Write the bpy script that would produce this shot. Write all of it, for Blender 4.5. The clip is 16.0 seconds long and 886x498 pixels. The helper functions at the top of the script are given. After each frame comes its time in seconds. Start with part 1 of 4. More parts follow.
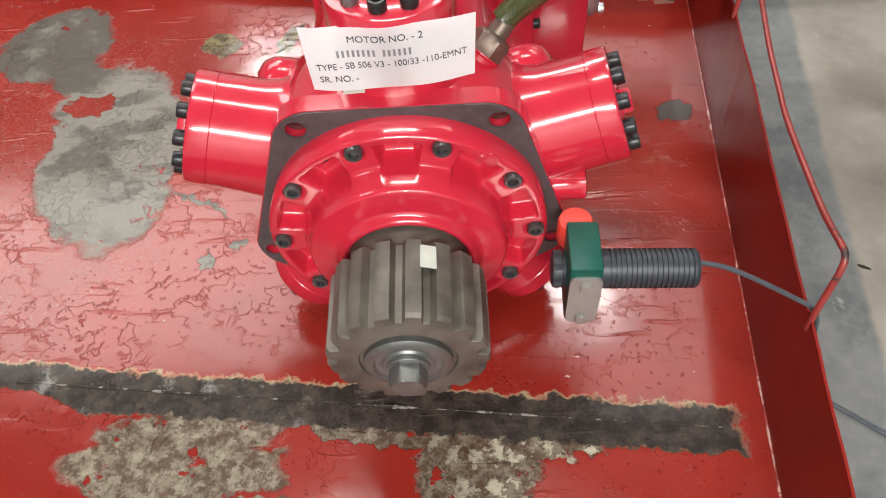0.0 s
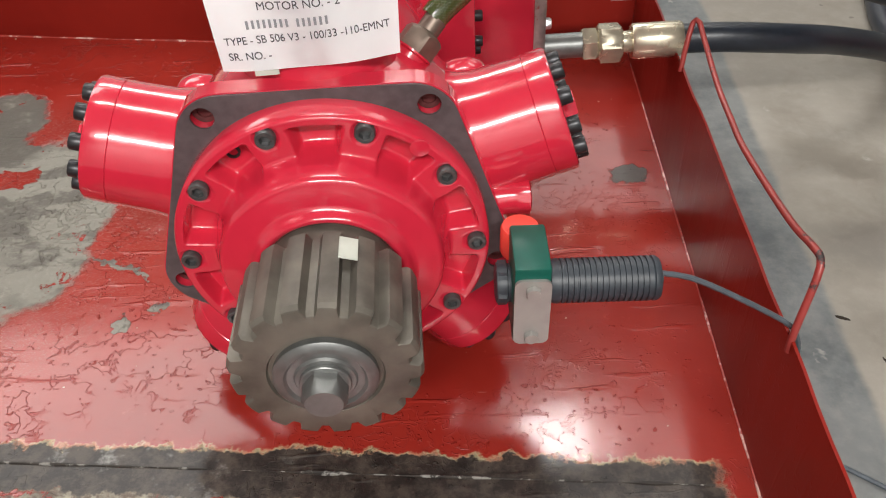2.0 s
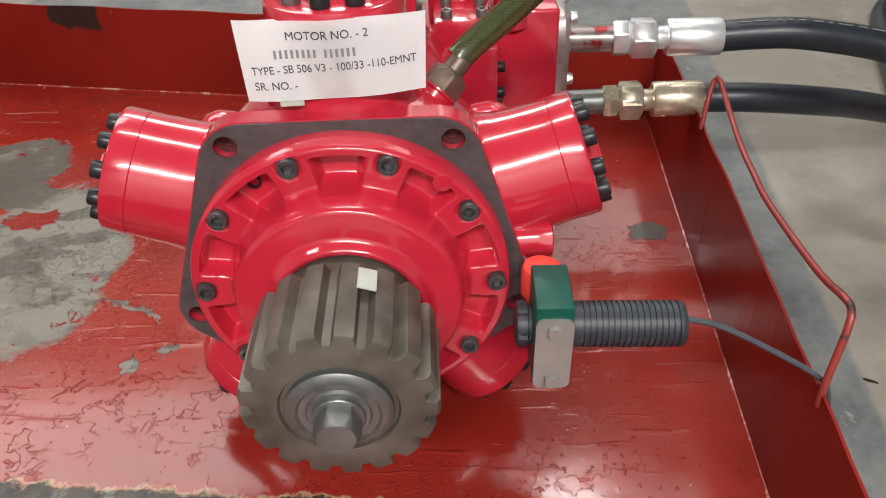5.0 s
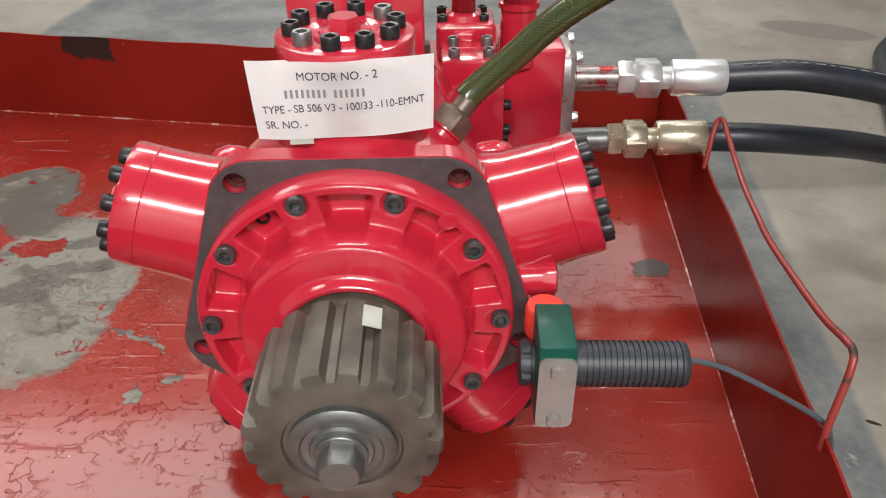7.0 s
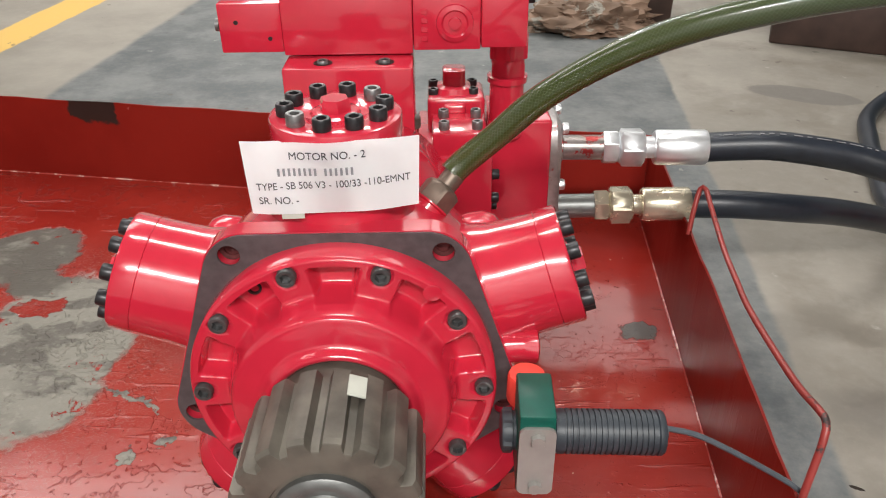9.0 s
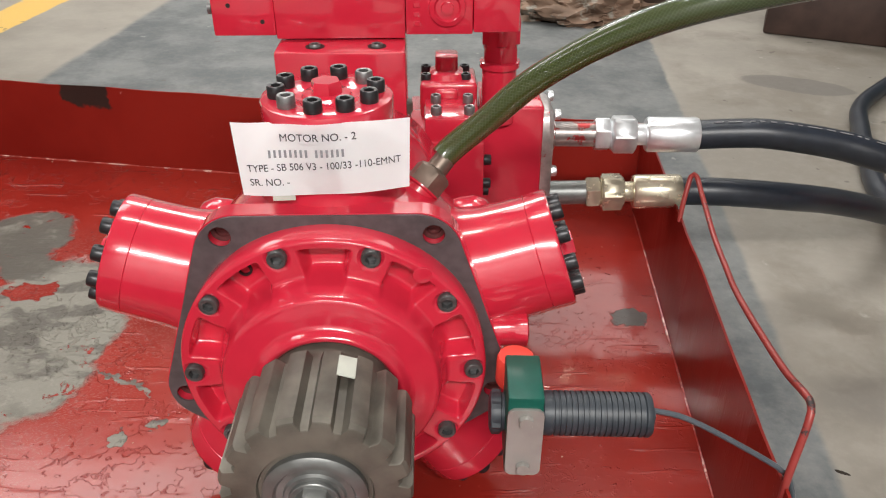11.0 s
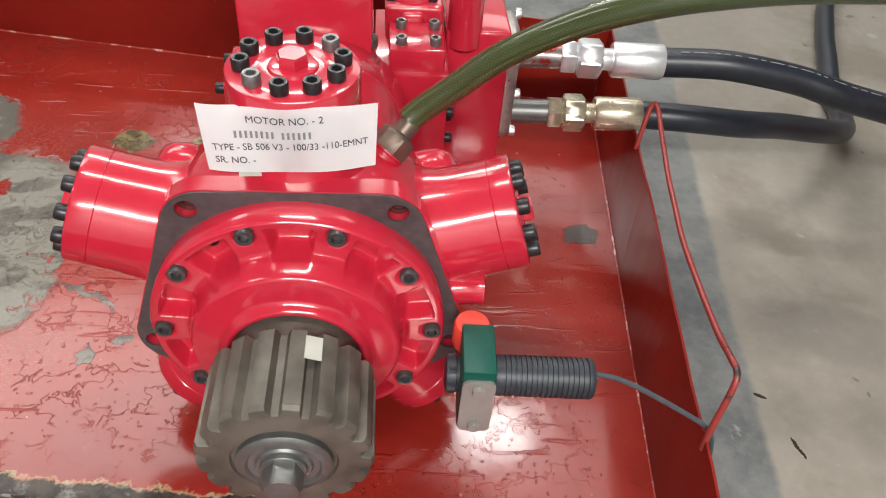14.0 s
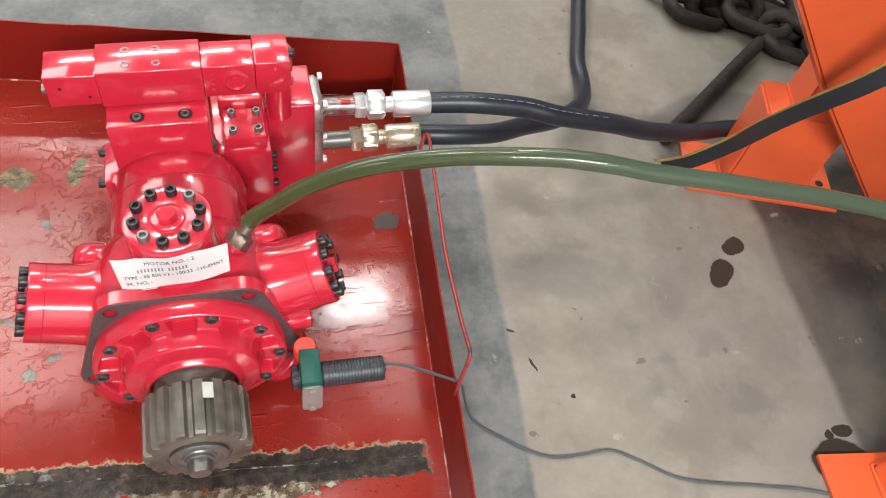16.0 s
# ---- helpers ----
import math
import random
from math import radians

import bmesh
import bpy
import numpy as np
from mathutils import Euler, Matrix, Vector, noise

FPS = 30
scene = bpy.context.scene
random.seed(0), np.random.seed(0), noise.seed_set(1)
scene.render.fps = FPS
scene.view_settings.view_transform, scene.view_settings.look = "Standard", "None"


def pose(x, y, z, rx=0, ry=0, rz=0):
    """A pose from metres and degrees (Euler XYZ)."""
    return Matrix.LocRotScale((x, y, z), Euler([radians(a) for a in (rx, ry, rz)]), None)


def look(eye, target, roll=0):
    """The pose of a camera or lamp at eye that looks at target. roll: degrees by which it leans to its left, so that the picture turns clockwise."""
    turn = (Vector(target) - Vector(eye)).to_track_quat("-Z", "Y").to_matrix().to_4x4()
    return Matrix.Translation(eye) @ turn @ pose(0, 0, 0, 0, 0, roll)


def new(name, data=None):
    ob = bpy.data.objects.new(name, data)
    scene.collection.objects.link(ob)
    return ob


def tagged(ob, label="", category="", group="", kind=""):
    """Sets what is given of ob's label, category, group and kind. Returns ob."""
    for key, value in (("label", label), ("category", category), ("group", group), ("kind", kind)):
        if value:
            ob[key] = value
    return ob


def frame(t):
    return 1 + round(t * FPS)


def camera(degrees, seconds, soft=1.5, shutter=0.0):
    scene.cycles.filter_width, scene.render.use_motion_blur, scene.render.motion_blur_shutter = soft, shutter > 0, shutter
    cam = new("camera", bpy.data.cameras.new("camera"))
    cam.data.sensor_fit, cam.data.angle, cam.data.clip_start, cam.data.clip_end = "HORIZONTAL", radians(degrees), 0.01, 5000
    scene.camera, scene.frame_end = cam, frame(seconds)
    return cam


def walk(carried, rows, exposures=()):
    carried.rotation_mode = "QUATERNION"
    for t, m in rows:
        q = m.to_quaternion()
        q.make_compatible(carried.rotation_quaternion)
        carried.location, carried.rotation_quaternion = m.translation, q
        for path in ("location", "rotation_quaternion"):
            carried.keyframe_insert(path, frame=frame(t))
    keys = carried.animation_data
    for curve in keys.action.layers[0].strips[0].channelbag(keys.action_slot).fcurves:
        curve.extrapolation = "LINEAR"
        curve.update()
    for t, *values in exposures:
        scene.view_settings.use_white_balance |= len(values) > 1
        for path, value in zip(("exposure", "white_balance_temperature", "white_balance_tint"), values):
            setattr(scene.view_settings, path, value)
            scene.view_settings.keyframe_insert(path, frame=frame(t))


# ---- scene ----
cam = camera(58.6, 16.0, 1.1)
PATH = [
    (0, (0.064, -0.695, 1.166), (0.038, 0.499, -0.439), -2.5),
    (0.5, (0.06, -0.681, 1.044), (0.068, 0.546, -0.535), -1.1),
    (1, (0.066, -0.658, 0.966), (0.089, 0.654, -0.544), -0.7),
    (1.5, (0.087, -0.695, 0.934), (0.138, 0.72, -0.479), -0.7),
    (2, (0.108, -0.756, 0.947), (0.165, 0.741, -0.379), -1.0),
    (2.5, (0.114, -0.792, 0.957), (0.169, 0.74, -0.328), -0.5),
    (3, (0.109, -0.808, 0.96), (0.155, 0.762, -0.278), 0.0),
    (3.5, (0.102, -0.798, 0.943), (0.145, 0.799, -0.261), 0.1),
    (4, (0.098, -0.779, 0.925), (0.135, 0.828, -0.265), -0.0),
    (6.3, (0.096, -0.764, 0.899), (0.124, 0.853, -0.277), 0.2),
    (6.5, (0.094, -0.773, 0.905), (0.121, 0.854, -0.259), 0.4),
    (7, (0.095, -0.768, 0.919), (0.121, 0.886, -0.206), 0.7),
    (7.5, (0.102, -0.772, 0.934), (0.128, 0.906, -0.154), 0.7),
    (8, (0.111, -0.779, 0.945), (0.137, 0.921, -0.108), 0.8),
    (8.5, (0.113, -0.782, 0.956), (0.138, 0.935, -0.07), 0.9),
    (8.7, (0.113, -0.784, 0.959), (0.137, 0.939, -0.056), 0.9),
    (10.8, (0.117, -0.797, 0.957), (0.151, 0.918, -0.07), 1.4),
    (11, (0.118, -0.796, 0.954), (0.156, 0.914, -0.082), 1.5),
    (11.5, (0.118, -0.798, 0.954), (0.162, 0.905, -0.095), 1.7),
    (12, (0.12, -0.795, 0.944), (0.174, 0.902, -0.114), 2.0),
    (12.5, (0.121, -0.79, 0.94), (0.199, 0.903, -0.122), 2.5),
    (13, (0.11, -0.791, 0.946), (0.227, 0.884, -0.141), 3.2),
    (13.5, (0.101, -0.775, 0.962), (0.272, 0.838, -0.209), 4.8),
    (14, (0.099, -0.712, 1.113), (0.269, 0.731, -0.261), 6.8),
    (14.2, (0.089, -0.725, 1.213), (0.263, 0.641, -0.238), 7.7),
    (14.5, (0.079, -0.754, 1.386), (0.271, 0.533, -0.133), 9.4),
    (15, (0.08, -0.783, 1.607), (0.355, 0.401, 0.018), 12.1),
    (15.5, (0.066, -0.807, 1.742), (0.462, 0.314, 0.134), 14.8),
    (16, (0.112, -0.834, 1.805), (0.614, 0.259, 0.207), 14.5),
]
walk(cam, [(t, look(eye, target, roll)) for t, eye, target, roll in PATH], [(0, 0.08), (0.5, 0.0), (1.0, 0.14), (1.5, 0.08), (3, -0.06), (4, -0.1), (6.5, -0.12), (8.5, 0.0), (12, 0.0), (14, 0.0), (16, 0.22)])

# ---- light: a closed workshop with unseen ceiling lamps, partly added as fill ----
world = bpy.data.worlds.new("world")
world.use_nodes = True
world.node_tree.nodes["Background"].inputs[0].default_value = (0.9, 0.95, 1.0, 1)
world.node_tree.nodes["Background"].inputs[1].default_value = 0.15
scene.world = world
scene.view_settings.exposure = 0.0


def area_lamp(x, y, z, sx, sy, power, color=(1.0, 0.97, 0.93)):
    d = bpy.data.lights.new("unseen_ceiling_lamp", "AREA")
    d.shape, d.size, d.size_y, d.energy, d.color = "RECTANGLE", sx, sy, power, color
    ob = new("unseen_ceiling_light", d)
    ob.matrix_world = look((x, y, z), (x, y, 0))
    return ob


# reflections suggest the first three and (2.6, 6.9); the rest are added fill and highlights
LAMPS = [(1.12, 2.95, 4.4, 0.55, 0.4, 30), (1.9, 2.5, 4.4, 1.6, 1.4, 20), (-2.9, 3.3, 4.4, 3.4, 2.0, 125), (0.2, -4.3, 4.4, 3.4, 0.22, 560), (-0.2, 0.9, 4.4, 1.6, 0.12, 45),
         (-3.6, -1.0, 4.4, 1.6, 0.3, 30), (2.6, 6.9, 4.4, 3.6, 2.8, 75), (-0.8, 5.8, 4.4, 2.4, 0.4, 220)]
for l in LAMPS:
    area_lamp(*l)


# ---- materials ----
def mat(name):
    m = bpy.data.materials.new(name)
    m.use_nodes = True
    return m, m.node_tree.nodes, m.node_tree.links, m.node_tree.nodes["Principled BSDF"]


class N:
    """Short hand for node trees: world position in, sockets out."""

    def __init__(self, nodes, links):
        self.n, self.l = nodes, links
        self.pos = nodes.new("ShaderNodeNewGeometry").outputs["Position"]

    def put(self, sock, v):
        if isinstance(v, bpy.types.NodeSocket):
            self.l.new(v, sock)
        else:
            sock.default_value = v

    def math(self, op, a, b=0.0, c=0.0, clamp=False):
        m = self.n.new("ShaderNodeMath")
        m.operation, m.use_clamp = op, clamp
        for i, v in enumerate((a, b, c)):
            self.put(m.inputs[i], v)
        return m.outputs[0]

    def noise(self, scale, detail=4.0, rough=0.6, vec=None, out=0):
        m = self.n.new("ShaderNodeTexNoise")
        m.inputs["Scale"].default_value, m.inputs["Detail"].default_value, m.inputs["Roughness"].default_value = scale, detail, rough
        self.l.new(vec or self.pos, m.inputs["Vector"])
        return m.outputs[out]

    def ramp(self, v, a, b):
        """0 below a, 1 above b, smooth."""
        m = self.n.new("ShaderNodeMapRange")
        m.interpolation_type = "SMOOTHSTEP"
        m.inputs[1].default_value, m.inputs[2].default_value = a, b
        self.put(m.inputs[0], v)
        return m.outputs[0]

    def mix(self, f, a, b):
        m = self.n.new("ShaderNodeMix")
        m.data_type = "RGBA"
        self.put(m.inputs[0], f)
        for i, v in ((6, a), (7, b)):
            self.put(m.inputs[i], v if isinstance(v, bpy.types.NodeSocket) else (*v, 1))
        return m.outputs[2]

    def mixf(self, f, a, b):
        return self.math("ADD", self.math("MULTIPLY", f, b), self.math("MULTIPLY", self.math("SUBTRACT", 1.0, f), a))

    def sep(self, v=None):
        m = self.n.new("ShaderNodeSeparateXYZ")
        self.l.new(v or self.pos, m.inputs[0])
        return m.outputs

    def warp(self, scale, amount, detail=4.0):
        """The position, shifted by noise."""
        c = self.noise(scale, detail, 0.65, out=1)
        s = self.n.new("ShaderNodeVectorMath")
        s.operation = "SUBTRACT"
        self.l.new(c, s.inputs[0])
        s.inputs[1].default_value = (0.5, 0.5, 0.5)
        k = self.n.new("ShaderNodeVectorMath")
        k.operation = "SCALE"
        self.l.new(s.outputs[0], k.inputs[0])
        k.inputs["Scale"].default_value = amount
        a = self.n.new("ShaderNodeVectorMath")
        self.l.new(self.pos, a.inputs[0])
        self.l.new(k.outputs[0], a.inputs[1])
        return a.outputs[0]

    def blob(self, p, cx, cy, rx, ry, turn=0.0, soft=0.12):
        """1 inside an ellipse on the ground, 0 outside; p: warped position's sockets."""
        c, s = math.cos(radians(turn)), math.sin(radians(turn))
        dx, dy = self.math("SUBTRACT", p[0], cx), self.math("SUBTRACT", p[1], cy)
        u = self.math("MULTIPLY_ADD", dx, c / rx, self.math("MULTIPLY", dy, s / rx))
        v = self.math("MULTIPLY_ADD", dx, -s / ry, self.math("MULTIPLY", dy, c / ry))
        d = self.math("ADD", self.math("MULTIPLY", u, u), self.math("MULTIPLY", v, v))
        return self.ramp(d, 1 + soft, 1 - soft)

    def most(self, *v):
        r = v[0]
        for o in v[1:]:
            r = self.math("MAXIMUM", r, o)
        return r

    def bump(self, h, strength, dist=0.01, normal=None):
        m = self.n.new("ShaderNodeBump")
        m.inputs["Strength"].default_value, m.inputs["Distance"].default_value = strength, dist
        self.l.new(h, m.inputs["Height"])
        if normal:
            self.l.new(normal, m.inputs["Normal"])
        return m.outputs[0]


def simple(name, color, rough=0.5, metal=0.0, vary=0.15, scale=40.0, bump=0.05, bscale=120.0, coat=0.0, dirt=None, dirt_at=0.62):
    """Paint, metal or rubber with grain at two scales; dirt: a second colour in worn spots."""
    m, n, l, b = mat(name)
    k = N(n, l)
    big, fine = k.noise(scale * 0.25, 3), k.noise(scale, 5)
    f = k.math("MULTIPLY_ADD", fine, 0.5, k.math("MULTIPLY", big, 0.5))
    dark, light = [c * (1 - vary) for c in color], [min(1, c * (1 + vary)) for c in color]
    col = k.mix(k.ramp(f, 0.3, 0.7), dark, light)
    if dirt:
        col = k.mix(k.ramp(k.noise(scale * 0.6, 6, 0.7), dirt_at, dirt_at + 0.06), col, dirt)
    l.new(col, b.inputs["Base Color"])
    l.new(k.math("ADD", rough - 0.06, k.math("MULTIPLY", fine, 0.12)), b.inputs["Roughness"])
    b.inputs["Metallic"].default_value = metal
    b.inputs["Coat Weight"].default_value = coat
    b.inputs["Coat Roughness"].default_value = 0.06
    l.new(k.bump(k.noise(bscale, 4), bump, 0.002), b.inputs["Normal"])
    return m


M_RED = simple("glossy_red_enamel", (0.54, 0.02, 0.045), 0.2, 0, 0.06, 25, 0.22, 24, 1.0)
M_CAST = simple("dark_machined_iron", (0.105, 0.085, 0.09), 0.48, 0.35, 0.25, 60, 0.05)
M_BLACK = simple("black_oxide_steel", (0.035, 0.035, 0.038), 0.34, 0.5, 0.3, 150, 0.05)
M_COVERBOLT = simple("oiled_dark_steel", (0.11, 0.11, 0.112), 0.3, 0.6, 0.25, 150, 0.05)
M_GREYBOLT = simple("worn_grey_steel", (0.2, 0.2, 0.2), 0.42, 0.7, 0.25, 150, 0.08)
M_SHAFT = simple("oily_grey_steel", (0.118, 0.106, 0.088), 0.45, 0.3, 0.45, 22, 0.08, 90)
M_STEEL = simple("plain_bright_steel", (0.19, 0.195, 0.19), 0.4, 0.65, 0.15, 60, 0.04)
M_ZINC = simple("zinc_plated_steel", (0.74, 0.76, 0.78), 0.31, 0.7, 0.08, 60, 0.008)
M_YZINC = simple("yellow_zinc_plated_steel", (0.6, 0.545, 0.42), 0.26, 0.7, 0.1, 60, 0.008)
M_ADAPT = simple("half_painted_steel", (0.26, 0.23, 0.22), 0.3, 0.7, 0.2, 60, 0.05, 120, 0, (0.3, 0.03, 0.03), 0.52)
M_PLATE = simple("scraped_aluminium", (0.5, 0.47, 0.46), 0.38, 0.75, 0.2, 70, 0.15, 80, 0, (0.4, 0.03, 0.03), 0.6)
M_CLAMP = simple("stainless_sheet", (0.33, 0.32, 0.3), 0.42, 0.4, 0.1, 40, 0.03)
M_RUBBER = simple("black_rubber_hose", (0.014, 0.018, 0.027), 0.37, 0, 0.25, 60, 0.08, 300)
M_PLASTIC = simple("black_plastic", (0.03, 0.037, 0.046), 0.45, 0, 0.15, 60, 0.03)
M_GREEN = simple("green_plastic", (0.0, 0.078, 0.056), 0.42, 0, 0.12, 60, 0.05)
M_CORAL = simple("coral_plastic_cap", (0.85, 0.07, 0.05), 0.4, 0, 0.05, 60, 0.02)
M_CABLE = simple("grey_cable", (0.07, 0.085, 0.1), 0.4, 0, 0.15, 60, 0.03)
M_ROD = simple("chipped_red_rod", (0.27, 0.035, 0.03), 0.38, 0, 0.15, 25, 0.1, 80, 0, (0.035, 0.03, 0.03), 0.61)
M_ORANGE = simple("orange_enamel", (0.66, 0.1, 0.03), 0.38, 0, 0.08, 8, 0.04, 40, 0.3)
M_CHAIN = simple("rusty_oily_chain", (0.024, 0.019, 0.016), 0.65, 0.3, 0.4, 40, 0.7, 55, 0, (0.05, 0.032, 0.022), 0.56)
M_INK = simple("black_ink", (0.06, 0.06, 0.07), 0.7, 0, 0.1)
M_FADED = simple("grey_ink", (0.25, 0.25, 0.27), 0.7, 0, 0.1)
M_PAPER = simple("white_paper", (0.95, 0.965, 0.98), 0.75, 0, 0.03, 20, 0.15, 12)
M_TAPE = simple("white_tape", (0.5, 0.52, 0.46), 0.6, 0, 0.08, 40, 0.05)
M_PRINT = simple("faded_white_print", (0.2, 0.205, 0.21), 0.6, 0, 0.2, 60, 0.05)
M_RAG = simple("oily_brown_rag", (0.2, 0.13, 0.09), 0.85, 0, 0.35, 10, 0.3, 60, 0, (0.3, 0.28, 0.24), 0.55)
M_DKGREEN = simple("grimy_green_machine_paint", (0.035, 0.06, 0.045), 0.5, 0, 0.35, 9, 0.15, 40, 0, (0.07, 0.04, 0.03), 0.55)
M_BROWN = simple("grimy_brown_steel", (0.06, 0.035, 0.028), 0.6, 0.2, 0.35, 9, 0.2, 40)
M_YELLOW = simple("yellow_edging", (0.3, 0.2, 0.05), 0.5, 0, 0.2, 40, 0.05)
M_WALL = simple("painted_plaster", (0.46, 0.465, 0.465), 0.8, 0, 0.06, 2, 0.05, 30)
# near-black colour that stands for the shade inside holes
M_HOLE_SHADE = simple("painted_hole_shade", (0.02, 0.008, 0.008), 0.7, 0, 0.1)


def hose_green():
    m, n, l, b = mat("green_braided_hose")
    k = N(n, l)
    uv = n.new("ShaderNodeUVMap").outputs[0]
    s = k.sep(uv)
    a = k.math("SINE", k.math("MULTIPLY", k.math("ADD", s[0], s[1]), 1200.0))
    c = k.math("SINE", k.math("MULTIPLY", k.math("SUBTRACT", s[0], s[1]), 1200.0))
    net = k.ramp(k.most(a, c), 0.75, 0.98)
    far = k.ramp(k.sep()[0], 0.25, 0.95)
    base = k.mix(far, (0.038, 0.052, 0.011), (0.052, 0.08, 0.052))
    l.new(k.mix(k.math("MULTIPLY", net, 0.22), base, (0.15, 0.19, 0.1)), b.inputs["Base Color"])
    b.inputs["Roughness"].default_value = 0.24
    b.inputs["Coat Weight"].default_value = 0.6
    l.new(k.bump(net, 0.6, 0.001), b.inputs["Normal"])
    return m


M_HOSE = hose_green()


def tray_paint(name, worn):
    """Brick-red paint, wavy and glossy with oil; worn: with the bare patches of the floor."""
    m, n, l, b = mat(name)
    k = N(n, l)
    fine, big = k.noise(35, 6, 0.7), k.noise(2.2, 4, 0.6)
    # the walls get a darker red than the floor: their shade put into the colour
    red = k.mix(k.ramp(big, 0.35, 0.65), *(((0.22, 0.015, 0.01), (0.285, 0.024, 0.016)) if worn else ((0.175, 0.0095, 0.006), (0.225, 0.0145, 0.009))))
    red = k.mix(k.math("MULTIPLY", k.ramp(fine, 0.62, 0.72), 0.35 if worn else 0.12), red, (0.42, 0.08, 0.06))
    # long thin scratches
    scr = k.n.new("ShaderNodeMapping")
    scr.inputs["Scale"].default_value = (3.5, 40, 6) if worn else (9, 2.6, 9)
    scr.inputs["Rotation"].default_value = (0, 0, 0.5)
    l.new(k.pos, scr.inputs[0])
    lines = k.ramp(k.noise(1.6, 5, 0.75, scr.outputs[0]), 0.68, 0.72)
    red = k.mix(k.math("MULTIPLY", lines, 0.45 if worn else 0.5), red, (0.5, 0.3, 0.26))
    if worn:
        specks = k.ramp(k.noise(48, 3, 0.6), 0.735, 0.75)
        red = k.mix(k.math("MULTIPLY", specks, 0.75), red, (0.5, 0.4, 0.3))
    rough = k.math("MULTIPLY_ADD", k.noise(9, 4), 0.16, 0.09) if worn else k.math("MULTIPLY_ADD", k.noise(9, 4), 0.12, 0.3)
    # crinkled oil skin where the paint lifts, straight raised scratches elsewhere
    lift = k.ramp(k.sep(k.warp(3, 0.3))[0], 0.05, -0.3)
    fold = k.math("ABSOLUTE", k.math("SUBTRACT", k.noise(9, 4, 0.6, k.warp(5, 0.3)), 0.5))
    fold = k.math("MULTIPLY", k.ramp(fold, 0.013, 0.0), k.ramp(k.noise(4.5, 3), 0.44, 0.58))
    fold = k.math("MULTIPLY", fold, k.math("MULTIPLY_ADD", lift, 0.75, 0.25))
    for turn, stretch in ((0.35, 46), (-0.5, 60), (1.2, 52)):
        mp = k.n.new("ShaderNodeMapping")
        mp.inputs["Rotation"].default_value = (0, 0, turn)
        mp.inputs["Scale"].default_value = (3.2, stretch, 4)
        l.new(k.warp(6, 0.03), mp.inputs[0])
        ridge = k.math("MULTIPLY", k.ramp(k.noise(1.0, 2, 0.4, mp.outputs[0]), 0.65, 0.76), k.ramp(k.noise(5 + turn, 3), 0.46, 0.54))
        fold = k.most(fold, k.math("MULTIPLY", ridge, 0.6))
    drops = k.math("MULTIPLY", k.ramp(k.noise(80, 2, 0.5), 0.645, 0.69), k.ramp(k.noise(4, 3), 0.45, 0.58))
    fold = k.math("MULTIPLY_ADD", drops, 1.7, k.math("MULTIPLY", fold, 1.0))
    height = k.math("ADD", k.math("MULTIPLY", fold, 1.1), k.math("ADD", k.math("MULTIPLY", k.noise(10, 4, 0.5), 0.5), k.math("MULTIPLY", k.noise(30, 3, 0.5, k.warp(10, 0.08)), 0.18)))
    col = red
    if worn:
        p = k.sep(k.warp(9, 0.15, 9))
        q = k.sep(k.warp(24, 0.07, 9))
        patch = k.most(k.blob(p, -0.83, 0.79, 0.13, 0.125), k.blob(p, -0.635, 0.45, 0.155, 0.26, 8), k.blob(p, -0.72, 0.64, 0.12, 0.06, -30),
                       k.blob(q, -0.335, 0.2, 0.01, 0.014), k.blob(q, -0.37, 0.60, 0.012, 0.015), k.blob(q, -0.42, 0.3, 0.006, 0.07, 60), k.blob(q, -0.39, 0.16, 0.012, 0.018, 30))
        islands = k.most(k.blob(p, -0.72, 0.575, 0.045, 0.032), k.blob(p, -0.86, 0.47, 0.1, 0.1), k.blob(p, -0.92, 0.64, 0.06, 0.02), k.ramp(k.noise(16, 6, 0.7, k.warp(20, 0.05)), 0.63, 0.65))
        patch = k.math("MULTIPLY", patch, k.math("SUBTRACT", 1.0, islands))
        chips = k.ramp(k.noise(13, 8, 0.75, k.warp(30, 0.03)), 0.675, 0.685)
        patch = k.most(patch, k.math("MULTIPLY", chips, k.ramp(p[0], 0.1, -0.4)))
        olive = k.most(k.blob(q, -0.457, 0.775, 0.042, 0.045), k.blob(q, -0.30, 0.79, 0.018, 0.06, -20))
        # grey scraped metal with darker brush smears, browner at its far end
        mp = k.n.new("ShaderNodeMapping")
        mp.inputs["Rotation"].default_value = (0, 0, -0.6)
        mp.inputs["Scale"].default_value = (6, 16, 10)
        l.new(k.warp(6, 0.12), mp.inputs[0])
        smear = k.math("MULTIPLY", k.ramp(k.noise(1.0, 4, 0.55, mp.outputs[0]), 0.47, 0.57), k.ramp(k.noise(3.5, 3), 0.33, 0.55))
        grey = k.mix(smear, (0.2, 0.19, 0.16), (0.088, 0.08, 0.066))
        grey = k.mix(k.math("MULTIPLY", k.ramp(k.noise(60, 5, 0.7), 0.5, 0.7), 0.4), grey, (0.3, 0.29, 0.25))
        grey = k.mix(k.math("MULTIPLY", k.blob(p, -0.83, 0.78, 0.19, 0.16, 0, 0.3), k.ramp(k.noise(12, 5, 0.6), 0.3, 0.5)), grey, (0.075, 0.066, 0.053))
        # paint rubbed thin round the bare patches
        rub = k.math("MULTIPLY", k.blob(p, -0.72, 0.4, 0.33, 0.42, 0, 0.5), k.ramp(k.noise(22, 7, 0.75, mp.outputs[0]), 0.5, 0.62))
        col = k.mix(k.math("MULTIPLY", rub, 0.45), col, (0.36, 0.2, 0.17))
        col = k.mix(patch, col, grey)
